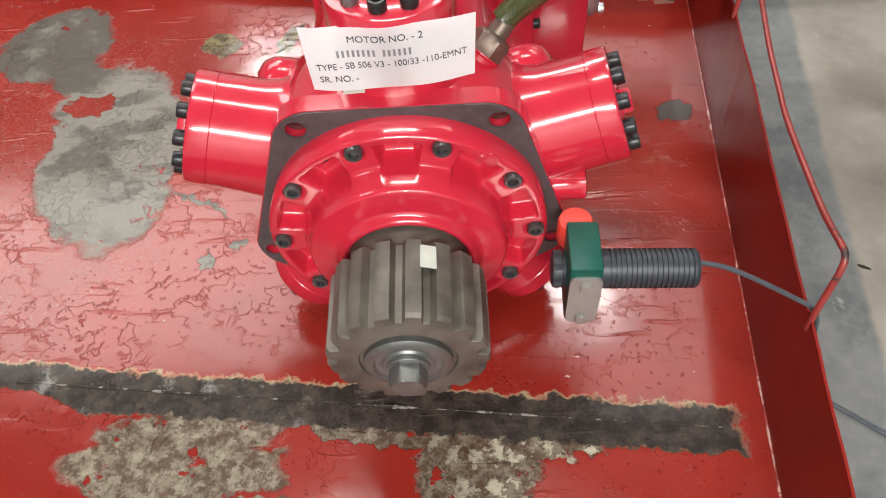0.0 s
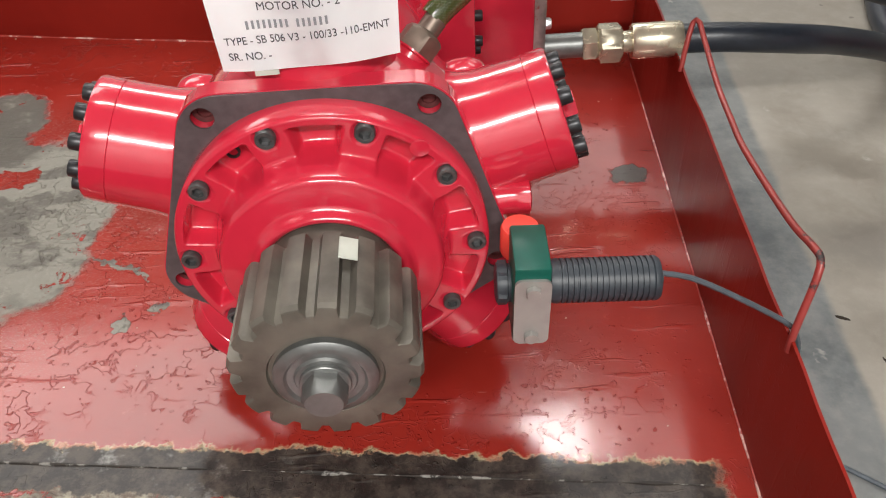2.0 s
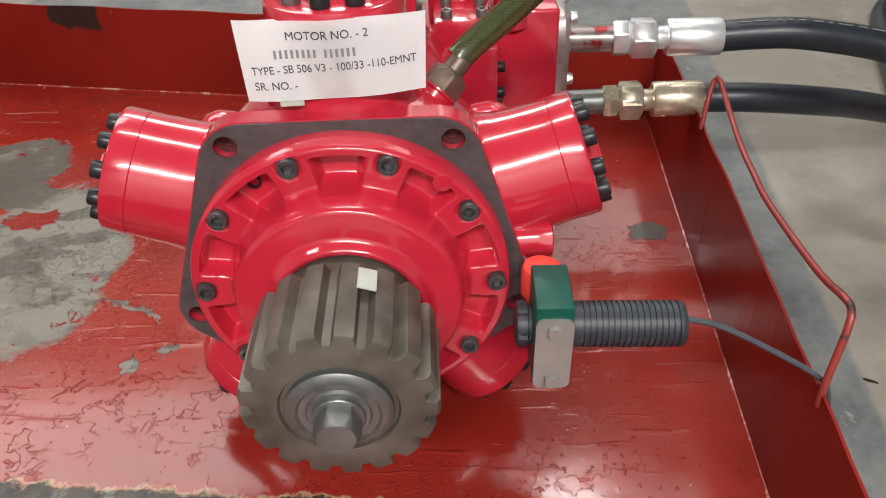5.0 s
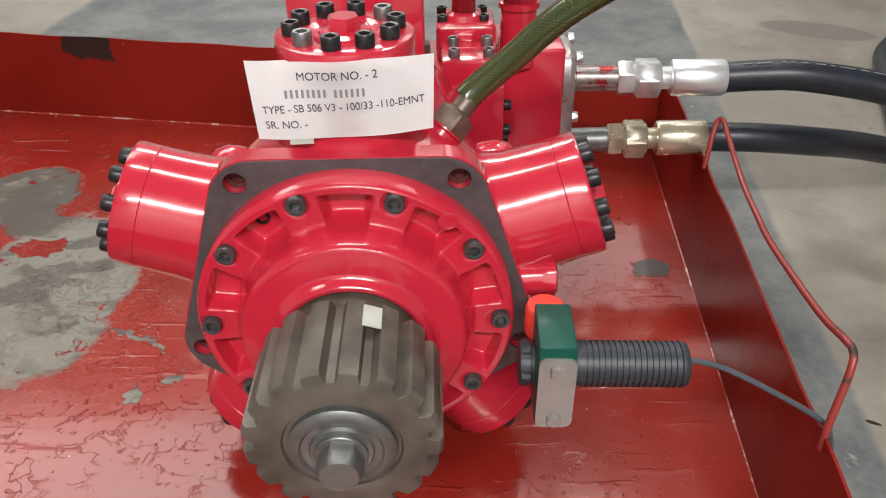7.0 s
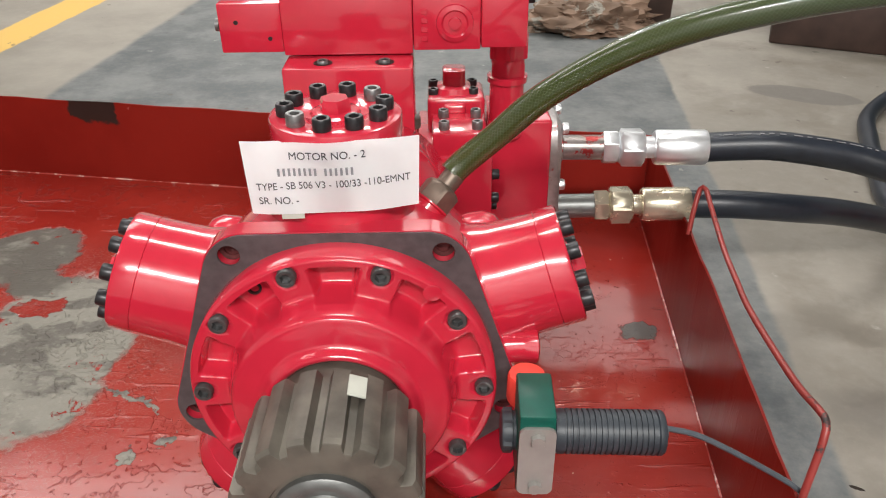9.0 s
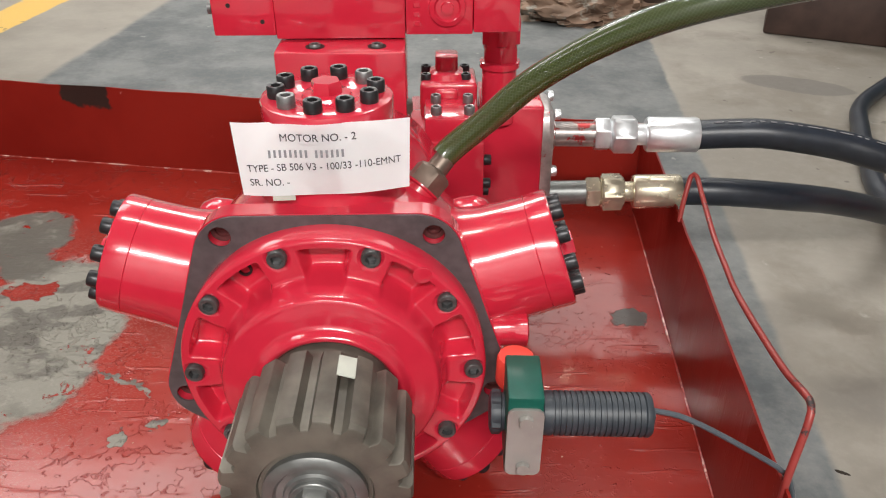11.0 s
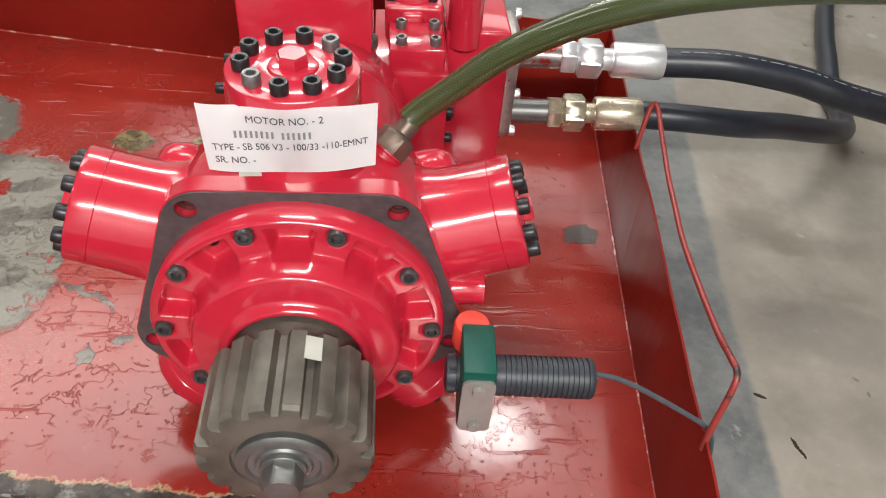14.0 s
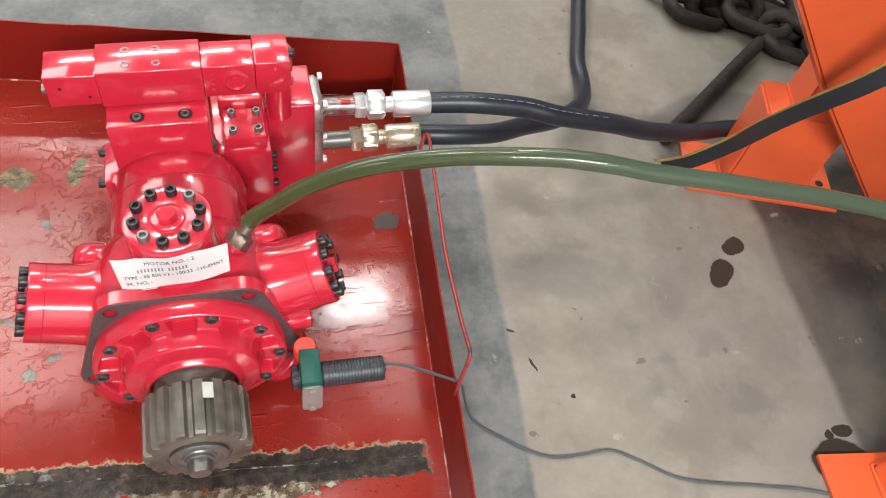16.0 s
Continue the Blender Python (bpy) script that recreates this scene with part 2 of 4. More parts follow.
        col = k.mix(olive, col, k.mix(k.ramp(k.noise(40, 5, 0.7), 0.45, 0.6), (0.07, 0.045, 0.02), (0.2, 0.16, 0.07)))
        spot = k.blob(q, 0.535, 0.518, 0.042, 0.03)
        col = k.mix(spot, col, (0.065, 0.056, 0.05))
        # the long bare weld strip and the flaked primer beside it
        off = k.math("ADD", q[1], k.math("MULTIPLY_ADD", q[0], 0.095, 0.1435))
        end = k.ramp(q[0], 0.512, 0.495)
        tongue = k.math("SUBTRACT", 1.0, k.blob(q, -0.64, -0.125, 0.12, 0.026, -15))
        strip = k.math("MULTIPLY", k.math("MULTIPLY", k.math("MULTIPLY", k.ramp(off, -0.046, -0.04), tongue), k.ramp(off, 0.036, 0.03)), end)
        rim = k.math("MULTIPLY", k.math("MULTIPLY", k.math("MULTIPLY", k.ramp(off, -0.045, -0.042), tongue), k.ramp(off, 0.041, 0.035)), end)
        flake = k.most(k.blob(p, -0.37, -0.24, 0.19, 0.055, -4), k.blob(p, -0.36, -0.175, 0.15, 0.045), k.blob(p, -0.13, -0.172, 0.2, 0.02, -7), k.blob(p, 0.09, -0.25, 0.1, 0.07), k.blob(q, 0.19, -0.213, 0.1, 0.02, -6), k.blob(p, -0.25, -0.34, 0.3, 0.04))
        keep = k.math("MULTIPLY", k.ramp(k.noise(15, 5, 0.6), 0.64, 0.61), k.math("SUBTRACT", 1.0, k.blob(p, -0.11, -0.245, 0.11, 0.048)))
        flake = k.math("MULTIPLY", flake, k.math("MULTIPLY", keep, k.ramp(off, 0.0, -0.02)))
        brown = k.mix(k.ramp(k.noise(45, 6, 0.75), 0.42, 0.6), (0.07, 0.04, 0.022), (0.19, 0.16, 0.115))
        cream = k.ramp(k.noise(38, 5, 0.7, k.warp(14, 0.05)), 0.51, 0.59)
        cream = k.math("MULTIPLY", cream, k.math("ADD", 0.35, k.math("MULTIPLY", k.ramp(p[0], 0.0, 0.15), 0.65)))
        col = k.mix(rim, col, k.mix(k.ramp(k.noise(50, 4), 0.45, 0.6), (0.42, 0.2, 0.12), (0.4, 0.34, 0.2)))
        col = k.mix(flake, col, k.mix(cream, brown, (0.42, 0.4, 0.3)))
        stripcol = k.mix(k.ramp(k.noise(30, 6, 0.75), 0.4, 0.62), (0.012, 0.008, 0.006), (0.055, 0.042, 0.033))
        stripcol = k.mix(k.math("MULTIPLY", k.ramp(k.noise(14, 5, 0.7), 0.55, 0.7), k.ramp(q[0], 0.1, -0.35)), stripcol, (0.24, 0.235, 0.22))
        col = k.mix(strip, col, stripcol)
        bare = k.most(patch, strip, flake, spot)
        rough = k.mixf(bare, rough, k.math("MULTIPLY_ADD", fine, 0.25, 0.4))
        rough = k.math("MULTIPLY_ADD", strip, 0.12, rough)
        height = k.math("SUBTRACT", height, k.math("MULTIPLY", bare, 1.2))
        height = k.math("ADD", height, k.math("MULTIPLY", k.math("MULTIPLY", bare, k.noise(80, 5, 0.7)), 0.6))
    else:
        dirt = k.blob(k.sep(k.warp(9, 0.08)), -0.80, 1.17, 0.07, 0.3)
        dirt = k.math("MULTIPLY", dirt, k.ramp(k.sep(k.warp(12, 0.06))[2], 0.165, 0.175))
        col = k.mix(dirt, col, (0.03, 0.018, 0.015))
    l.new(col, b.inputs["Base Color"])
    l.new(rough, b.inputs["Roughness"])
    l.new(k.bump(height, 0.75 if worn else 0.12, 0.003), b.inputs["Normal"])
    b.inputs["Coat Weight"].default_value = 0.3 if worn else 0.0
    b.inputs["Coat Roughness"].default_value = 0.08
    b.inputs["Specular IOR Level"].default_value = 0.42 if worn else 0.2
    return m


M_TRAY = tray_paint("oily_brick_red_paint", True)
M_TRAYWALL = tray_paint("shaded_brick_red_paint", False)
M_EDGE = simple("scuffed_red_seam", (0.32, 0.04, 0.03), 0.35, 0, 0.3, 60, 0.2, 90, 0, (0.6, 0.38, 0.32), 0.53)


def concrete():
    m, n, l, b = mat("workshop_concrete")
    k = N(n, l)
    q = k.sep(k.warp(3, 0.05, 6))
    p = k.sep(k.warp(9, 0.05, 5))
    lane = k.math("MULTIPLY_ADD", q[1], -0.11, q[0])
    big, fine = k.noise(1.1, 5, 0.65), k.noise(30, 6, 0.7)
    col = k.mix(k.ramp(big, 0.35, 0.7), (0.2, 0.182, 0.155), (0.3, 0.277, 0.24))
    grey = k.mix(k.ramp(k.noise(4, 6, 0.7), 0.35, 0.65), (0.075, 0.085, 0.09), (0.16, 0.168, 0.167))
    inlane = k.math("MULTIPLY", k.ramp(lane, -1.52, -1.48), k.ramp(lane, 0.795, 0.775))
    col = k.mix(inlane, col, grey)
    stripe = k.math("MULTIPLY", k.ramp(lane, -2.18, -2.165), k.ramp(lane, -1.962, -1.977))
    col = k.mix(stripe, col, (0.62, 0.4, 0.1))
    col = k.mix(k.math("MULTIPLY", k.ramp(fine, 0.4, 0.75), 0.09), col, (0.6, 0.57, 0.5))
    # near-black ground past the lane: the shadow area by the stand put into the colour
    stand_shade = k.math("MULTIPLY", k.ramp(lane, 1.69, 1.73), k.ramp(k.sep(k.warp(4, 0.3))[1], 0.85, 0.6))
    col = k.mix(stand_shade, col, k.mix(k.ramp(k.noise(3, 6, 0.7), 0.4, 0.62), (0.018, 0.014, 0.012), (0.045, 0.038, 0.033)))
    oil = k.most(k.blob(p, 1.526, 0.228, 0.06, 0.035, 40), k.blob(p, 1.61, 0.325, 0.045, 0.03, 30), k.blob(p, 1.595, -0.375, 0.085, 0.055),
                 k.blob(p, 1.645, -0.3, 0.03, 0.02), k.blob(p, 1.6, -0.31, 0.015, 0.015),
                 k.blob(p, 0.848, 0.02, 0.004, 0.021, 12), k.blob(p, 0.812, 0.13, 0.012, 0.004, -30), k.blob(p, 0.93, -0.09, 0.008, 0.006))
    veil = k.math("MULTIPLY", k.ramp(k.noise(2.3, 6, 0.65, k.warp(2, 0.4)), 0.45, 0.65), 0.5)
    col = k.mix(k.math("MULTIPLY", veil, k.ramp(lane, 0.79, 0.85)), col, (0.13, 0.11, 0.085))
    chalk = k.math("MULTIPLY", k.ramp(k.noise(11, 4, 0.55, k.warp(14, 0.05)), 0.69, 0.74), 0.5)
    col = k.mix(chalk, col, (0.4, 0.39, 0.35))
    # smudges, plus a shadow oval and the stand's shade put into the colour
    smudge_shade = k.most(k.blob(p, 1.5, 2.06, 0.2, 0.09, -20), k.blob(p, 1.85, 0.75, 0.35, 0.25), k.math("MULTIPLY", k.blob(p, 1.38, -0.12, 0.26, 0.2, 0, 0.6), k.ramp(k.noise(6, 5), 0.4, 0.65)), k.math("MULTIPLY", k.blob(p, 1.05, 0.28, 0.2, 0.08, -15, 0.6), 0.5))
    # broad soft darkening: light falling off towards the stand, painted in
    smudge_shade = k.most(smudge_shade, k.math("MULTIPLY", k.blob(p, 1.5, -0.05, 0.4, 0.55, 10, 0.9), 0.6))
    col = k.mix(k.math("MULTIPLY", smudge_shade, 0.72), col, (0.13, 0.12, 0.11))
    col = k.mix(oil, col, (0.035, 0.028, 0.023))
    flecks = k.ramp(k.noise(14, 3, 0.5), 0.72, 0.73)
    col = k.mix(k.math("MULTIPLY", flecks, 0.7), col, (0.1, 0.085, 0.07))
    l.new(col, b.inputs["Base Color"])
    l.new(k.mixf(oil, k.math("MULTIPLY_ADD", fine, 0.25, 0.42), 0.25), b.inputs["Roughness"])
    l.new(k.bump(k.math("ADD", fine, k.noise(5, 4)), 0.12, 0.004), b.inputs["Normal"])
    return m


M_FLOOR = concrete()


# ---- mesh tools ----
def finish(bm, smooth=True, angle=40):
    bmesh.ops.recalc_face_normals(bm, faces=bm.faces)
    if smooth:
        for f in bm.faces:
            f.smooth = True
        for e in bm.edges:
            if len(e.link_faces) == 2 and e.calc_face_angle(0) > radians(angle):
                e.smooth = False
    me = bpy.data.meshes.new("mesh")
    bm.to_mesh(me)
    bm.free()
    return me


def part(name, shape, material, parent=None, label="", m=None, smooth=True):
    """One mesh object from a bmesh or a finished mesh, under a thing or a part."""
    me = shape if isinstance(shape, bpy.types.Mesh) else finish(shape, smooth)
    if not me.materials:
        me.materials.append(material)
    ob = new(name, me)
    if parent:
        ob.parent = parent
    if m is not None:
        ob.matrix_basis = m
    if label:
        ob["label"] = label
    return ob


def empty(name, m, label, category, group="", kind=""):
    ob = new(name)
    ob.empty_display_size = 0.05
    ob.matrix_basis = m
    return tagged(ob, label, category, group, kind)


def box(x0, x1, y0, y1, z0, z1, r=0.003, seg=2):
    bm = bmesh.new()
    bmesh.ops.create_cube(bm, size=1)
    for v in bm.verts:
        v.co = Vector((x0 + (v.co.x + 0.5) * (x1 - x0), y0 + (v.co.y + 0.5) * (y1 - y0), z0 + (v.co.z + 0.5) * (z1 - z0)))
    if r:
        bmesh.ops.bevel(bm, geom=bm.edges[:], offset=r, segments=seg, affect="EDGES", profile=0.5)
    return bm


def rings(bm, loops, closed_ends=True):
    """Skin over rings of points, all of the same length."""
    vs = [[bm.verts.new(p) for p in loop] for loop in loops]
    n = len(vs[0])
    for a, b in zip(vs, vs[1:]):
        for i in range(n):
            bm.faces.new((a[i], a[(i + 1) % n], b[(i + 1) % n], b[i]))
    if closed_ends:
        bm.faces.new(vs[0][::-1])
        bm.faces.new(vs[-1])
    return bm


def lathe(profile, seg=40, sides=None):
    """A turned solid round z: (radius, height) rows. sides: rows given as 'hex' radius are six-sided."""
    bm = bmesh.new()
    loops = []
    for row in profile:
        r, z = row[0], row[1]
        loop = []
        for i in range(seg):
            a = 2 * math.pi * i / seg
            k = 1.0
            if len(row) > 2:
                h = (a + math.pi / 6) % (math.pi / 3) - math.pi / 6
                k = math.cos(math.pi / 6) / math.cos(h)
            loop.append((r * k * math.cos(a), r * k * math.sin(a), z))
        loops.append(loop)
    return rings(bm, loops)


def socket_head(r, h):
    """Cap screw: head with a hexagon socket, top at z = h."""
    return finish(lathe([(r * 0.98, 0), (r, h * 0.05), (r, h * 0.88), (r * 0.9, h), (r * 0.66, h), (r * 0.6, h * 0.97, 6), (r * 0.58, h * 0.45, 6), (r * 0.05, h * 0.4)], 24), True, 35)


def hex_head(r, h):
    return lathe([(r * 0.9, 0, 6), (r, h * 0.06, 6), (r, h * 0.82, 6), (r * 0.86, h), (r * 0.3, h)], 24)


def spline(points, step=0.012):
    """A smooth line (Catmull-Rom) through the points."""
    p = [Vector(q) for q in points]
    p = [2 * p[0] - p[1]] + p + [2 * p[-1] - p[-2]]
    out = []
    for i in range(1, len(p) - 2):
        a, b, c, d = p[i - 1:i + 3]
        n = max(2, int((c - b).length / step))
        for j in range(n):
            t = j / n
            out.append(0.5 * ((2 * b) + (c - a) * t + (2 * a - 5 * b + 4 * c - d) * t * t + (3 * b - a - 3 * c + d) * t ** 3))
    return out + [p[-2]]


def tube(points, radius, seg=16, step=0.012, shape=None, wobble=0.0):
    """A hose, rod or strap swept along a smooth line, with a UV in metres. shape: cross-section points."""
    line = spline(points, step)
    bm = bmesh.new()
    sect = shape or [(math.cos(2 * math.pi * i / seg) * radius, math.sin(2 * math.pi * i / seg) * radius) for i in range(seg)]
    t0 = (line[1] - line[0]).normalized()
    side = t0.cross(Vector((0, 0, 1)))
    side = (side if side.length > 0.1 else t0.cross(Vector((0, 1, 0)))).normalized()
    loops, length = [], [0.0]
    for i, q in enumerate(line):
        t = (line[min(i + 1, len(line) - 1)] - line[max(i - 1, 0)]).normalized()
        side = (side - t * side.dot(t)).normalized()
        up = side.cross(t)
        k = 1 + wobble * noise.noise(q * 14)
        loops.append([q + side * (u * k) + up * (v * k) for u, v in sect])
        if i:
            length.append(length[-1] + (q - line[i - 1]).length)
    rings(bm, loops)
    uv = bm.loops.layers.uv.new("UVMap")
    n = len(sect)
    bm.faces.ensure_lookup_table()
    idx = 0
    for i in range(len(line) - 1):
        for j in range(n):
            f = bm.faces[idx]
            idx += 1
            w = 2 * math.pi * radius / n
            for lp, (a, c) in zip(f.loops, ((i, j), (i, j + 1), (i + 1, j + 1), (i + 1, j))):
                lp[uv].uv = (length[a], c * w)
    return bm


def along(p, q):
    """A pose whose z axis runs from p towards q, with its origin at p."""
    d = Vector(q) - Vector(p)
    return Matrix.Translation(p) @ d.to_track_quat("Z", "Y").to_matrix().to_4x4()


# ---- setting: workshop floor; unseen walls and ceiling added to bounce the light ----
FLOOR = -0.03
part("floor", box(-7, 7, -6, 9, FLOOR - 0.2, FLOOR, 0), M_FLOOR)
tagged(bpy.data.objects["floor"], "grey-beige workshop concrete with oil spots and painted lanes", "floor", kind="structure")
for name, b in (("wall_north", (-7.2, 7.2, 9, 9.2)), ("wall_south", (-7.2, 7.2, -6.2, -6)), ("wall_east", (7, 7.2, -6, 9)), ("wall_west", (-7.2, -7, -6, 9))):
    tagged(part(name, box(*b, FLOOR - 0.2, 4.8, 0), M_WALL), "plain painted wall out of view, added to close the workshop", "wall", kind="structure")
tagged(part("ceiling", box(-7.2, 7.2, -6.2, 9.2, 4.8, 5.0, 0), M_WALL), "plain ceiling out of view, added to close the workshop", "ceiling", kind="structure")
for x, y, z, sx, sy, _ in LAMPS:
    lamp = empty("unseen_ceiling_lamp", pose(x, y, z + 0.02), "white lamp housing out of view under the ceiling, some added as fill", "lamp", "ceiling lamps")
    part("housing", box(-sx / 2 - 0.03, sx / 2 + 0.03, -sy / 2 - 0.03, sy / 2 + 0.03, 0, 0.06, 0.01), M_WALL, lamp)
    for s in (-0.4, 0.4):
        part("hanger", lathe([(0.006, 0.05), (0.006, 4.78 - z)], 8), M_STEEL, lamp, m=pose(s * sx, 0, 0))

# ---- the tray ----
HIGH = 0.222
CORNERS = [Vector((0.489, -0.9, 0)), Vector((0.645, 1.02, 0)), Vector((-1.55, 1.314, 0)), Vector((-1.71, -0.62, 0))]
tray = empty("drip_tray", pose(0, 0, 0), "large brick-red painted steel drip tray, worn and oily", "tray")
bm = bmesh.new()
lo, hi = [bm.verts.new(c + Vector((0, 0, FLOOR))) for c in CORNERS], [bm.verts.new(c) for c in CORNERS]
bm.faces.new(lo)
bm.faces.new(hi)
for i in range(4):
    bm.faces.new((lo[i], lo[(i + 1) % 4], hi[(i + 1) % 4], hi[i]))
part("tray_floor", bm, M_TRAY, tray, "oily red paint flaked off in grey patches", smooth=False)


def tray_wall(a, b, out):
    """An upright sheet along the tray's edge, its rim a little wavy."""
    bm = bmesh.new()
    d = b - a
    n = 40
    rows = []
    for i in range(n + 1):
        p = a + d * (i / n)
        w = out * (0.0009 * math.sin(i * 0.55) + 0.0006 * math.sin(i * 1.71))
        z = HIGH + 0.0015 * math.sin(i * 1.3)
        rows.append([p + Vector((0, 0, 0.001)), p + w + Vector((0, 0, z)), p + w + out * 0.004 + Vector((0, 0, z)), p + out * 0.004 + Vector((0, 0, FLOOR))])
    return rings(bm, rows)


mid = sum(CORNERS, Vector()) / 4
for i in range(4):
    a, b = CORNERS[i], CORNERS[(i + 1) % 4]
    d = (b - a).normalized()
    out = Vector((d.y, -d.x, 0))
    out = out if out.dot(a - mid) > 0 else -out
    part("tray_wall", tray_wall(a, b, out), M_TRAYWALL, tray, m=Matrix.Translation(out * 0.0002), smooth=False)
    if i < 2:
        pts = [a + d * (0.02 + (b - a).length * 0.96 * k / 24) - out * 0.0005 + Vector((0, 0, 0.0005)) for k in range(25)]
        part("weld_bead", tube(pts, 0.002, 8, 0.01, wobble=1.2), M_EDGE, tray, "scuffed paler weld along the corner")
pts = [Vector((0.49 - k * 0.055, -0.19 + k * 0.0052, 0.0005)) for k in range(22)]
part("floor_weld", tube(pts, 0.0016, 8, 0.006, wobble=2.5), simple("dark_weld", (0.03, 0.024, 0.02), 0.6, 0.2, 0.4, 60, 0.3, 120, 0, (0.25, 0.24, 0.22), 0.52), tray, "dark bare weld seam in the floor")

# bent red rod fixed to the tray's rim
rod = empty("bent_rod", pose(0.56, -0.12, HIGH), "thin bent steel rod with chipped red paint on the tray's rim", "rod")
ROD = [(0.553, -0.135, 0.205), (0.556, -0.128, 0.235), (0.572, -0.106, 0.300), (0.577, -0.092, 0.318), (0.577, -0.07, 0.318), (0.583, 0.01, 0.297), (0.597, 0.197, 0.272), (0.61, 0.3, 0.264),
       (0.621, 0.40, 0.264), (0.629, 0.52, 0.288), (0.629, 0.56, 0.302), (0.622, 0.57, 0.298), (0.612, 0.555, 0.262), (0.605, 0.54, 0.215)]
part("rod", tube([Vector(p) - Vector((0.56, -0.12, HIGH)) for p in ROD], 0.0049, 10, 0.008), M_ROD, rod)

# ---- the hydraulic motor: local origin on the shaft's axis in the flange's front plane ----
CX, CZ = 0.004, 0.315
motor = empty("hydraulic_motor", pose(CX, 0, CZ, 0, -1.4, 0.5), "glossy red radial piston hydraulic motor standing in the tray", "motor")
BOLT = socket_head(0.0108, 0.0145)
BOLT.materials.append(M_BLACK)
BOLTG = socket_head(0.0108, 0.0145)
BOLTG.materials.append(M_GREYBOLT)
BOLTC = socket_head(0.0116, 0.0145)
BOLTC.materials.append(M_COVERBOLT)
SMALL = socket_head(0.0092, 0.014)
SMALL.materials.append(M_BLACK)
SMALLG = socket_head(0.0092, 0.014)
SMALLG.materials.append(M_GREYBOLT)


def spin(a, m):
    """Turned by a degrees round the shaft, 0 at the top, positive towards +x."""
    return pose(0, 0, 0, 0, a, 0) @ m


def pentagon(apothem, fillet, n=10):
    """Outline with rounded corners, corners at +-36, +-108 and 180 degrees from the top."""
    pts, core = [], apothem - fillet
    for c in range(5):
        a = 36 + 72 * c
        r = core / math.cos(radians(36))
        cx, cz = r * math.sin(radians(a)), r * math.cos(radians(a))
        for i in range(n + 1):
            b = radians(a - 36 + 72 * i / n)
            pts.append((cx + fillet * math.sin(b), cz + fillet * math.cos(b)))
    return pts


def plate_with_holes(outline, holes, y0, y1, hole_r):
    bm = bmesh.new()
    edges = []
    for loop in [outline] + [[(hx + hole_r * math.cos(2 * math.pi * i / 24), hz + hole_r * math.sin(2 * math.pi * i / 24)) for i in range(24)] for hx, hz in holes]:
        vs = [bm.verts.new((x, y0, z)) for x, z in loop]
        edges += [bm.edges.new((vs[i], vs[(i + 1) % len(vs)])) for i in range(len(vs))]
    faces = [g for g in bmesh.ops.triangle_fill(bm, use_beauty=True, use_dissolve=False, edges=edges)["geom"] if isinstance(g, bmesh.types.BMFace)]
    ext = bmesh.ops.extrude_face_region(bm, geom=faces)["geom"]
    for g in ext:
        if isinstance(g, bmesh.types.BMVert):
            g.co.y = y1
    return bm


HOLES = [(0.2125 * math.sin(radians(a)), 0.2125 * math.cos(radians(a))) for a in (36, 108, 180, 252, 324)]
part("mounting_flange", plate_with_holes(pentagon(0.2, 0.055), HOLES, 0.003, 0.03, 0.0145), M_RED, motor)
part("flange_face", plate_with_holes(pentagon(0.1985, 0.055), HOLES, 0.0, 0.003, 0.0135), M_CAST, motor, "bare dark machined flange face")

# dark red discs added inside the flange holes to stand for the shade in them
HOLE_DISC = finish(lathe([(0.0142, 0), (0.0142, 0.004), (0.009, 0.003), (0.0085, 0.0005), (0.001, 0.0005)], 24))
HOLE_DISC.materials.append(simple("dark_red_hole_shade", (0.09, 0.022, 0.022), 0.4, 0.3, 0.4, 90, 0.2))
for hx, hz in HOLES:
    part("hole_shade_disc", HOLE_DISC, None, motor, m=pose(hx, 0.0195, hz, 90))


def smooth01(x, a, b):
    t = min(1, max(0, (x - a) / (b - a)))
    return t * t * (3 - 2 * t)


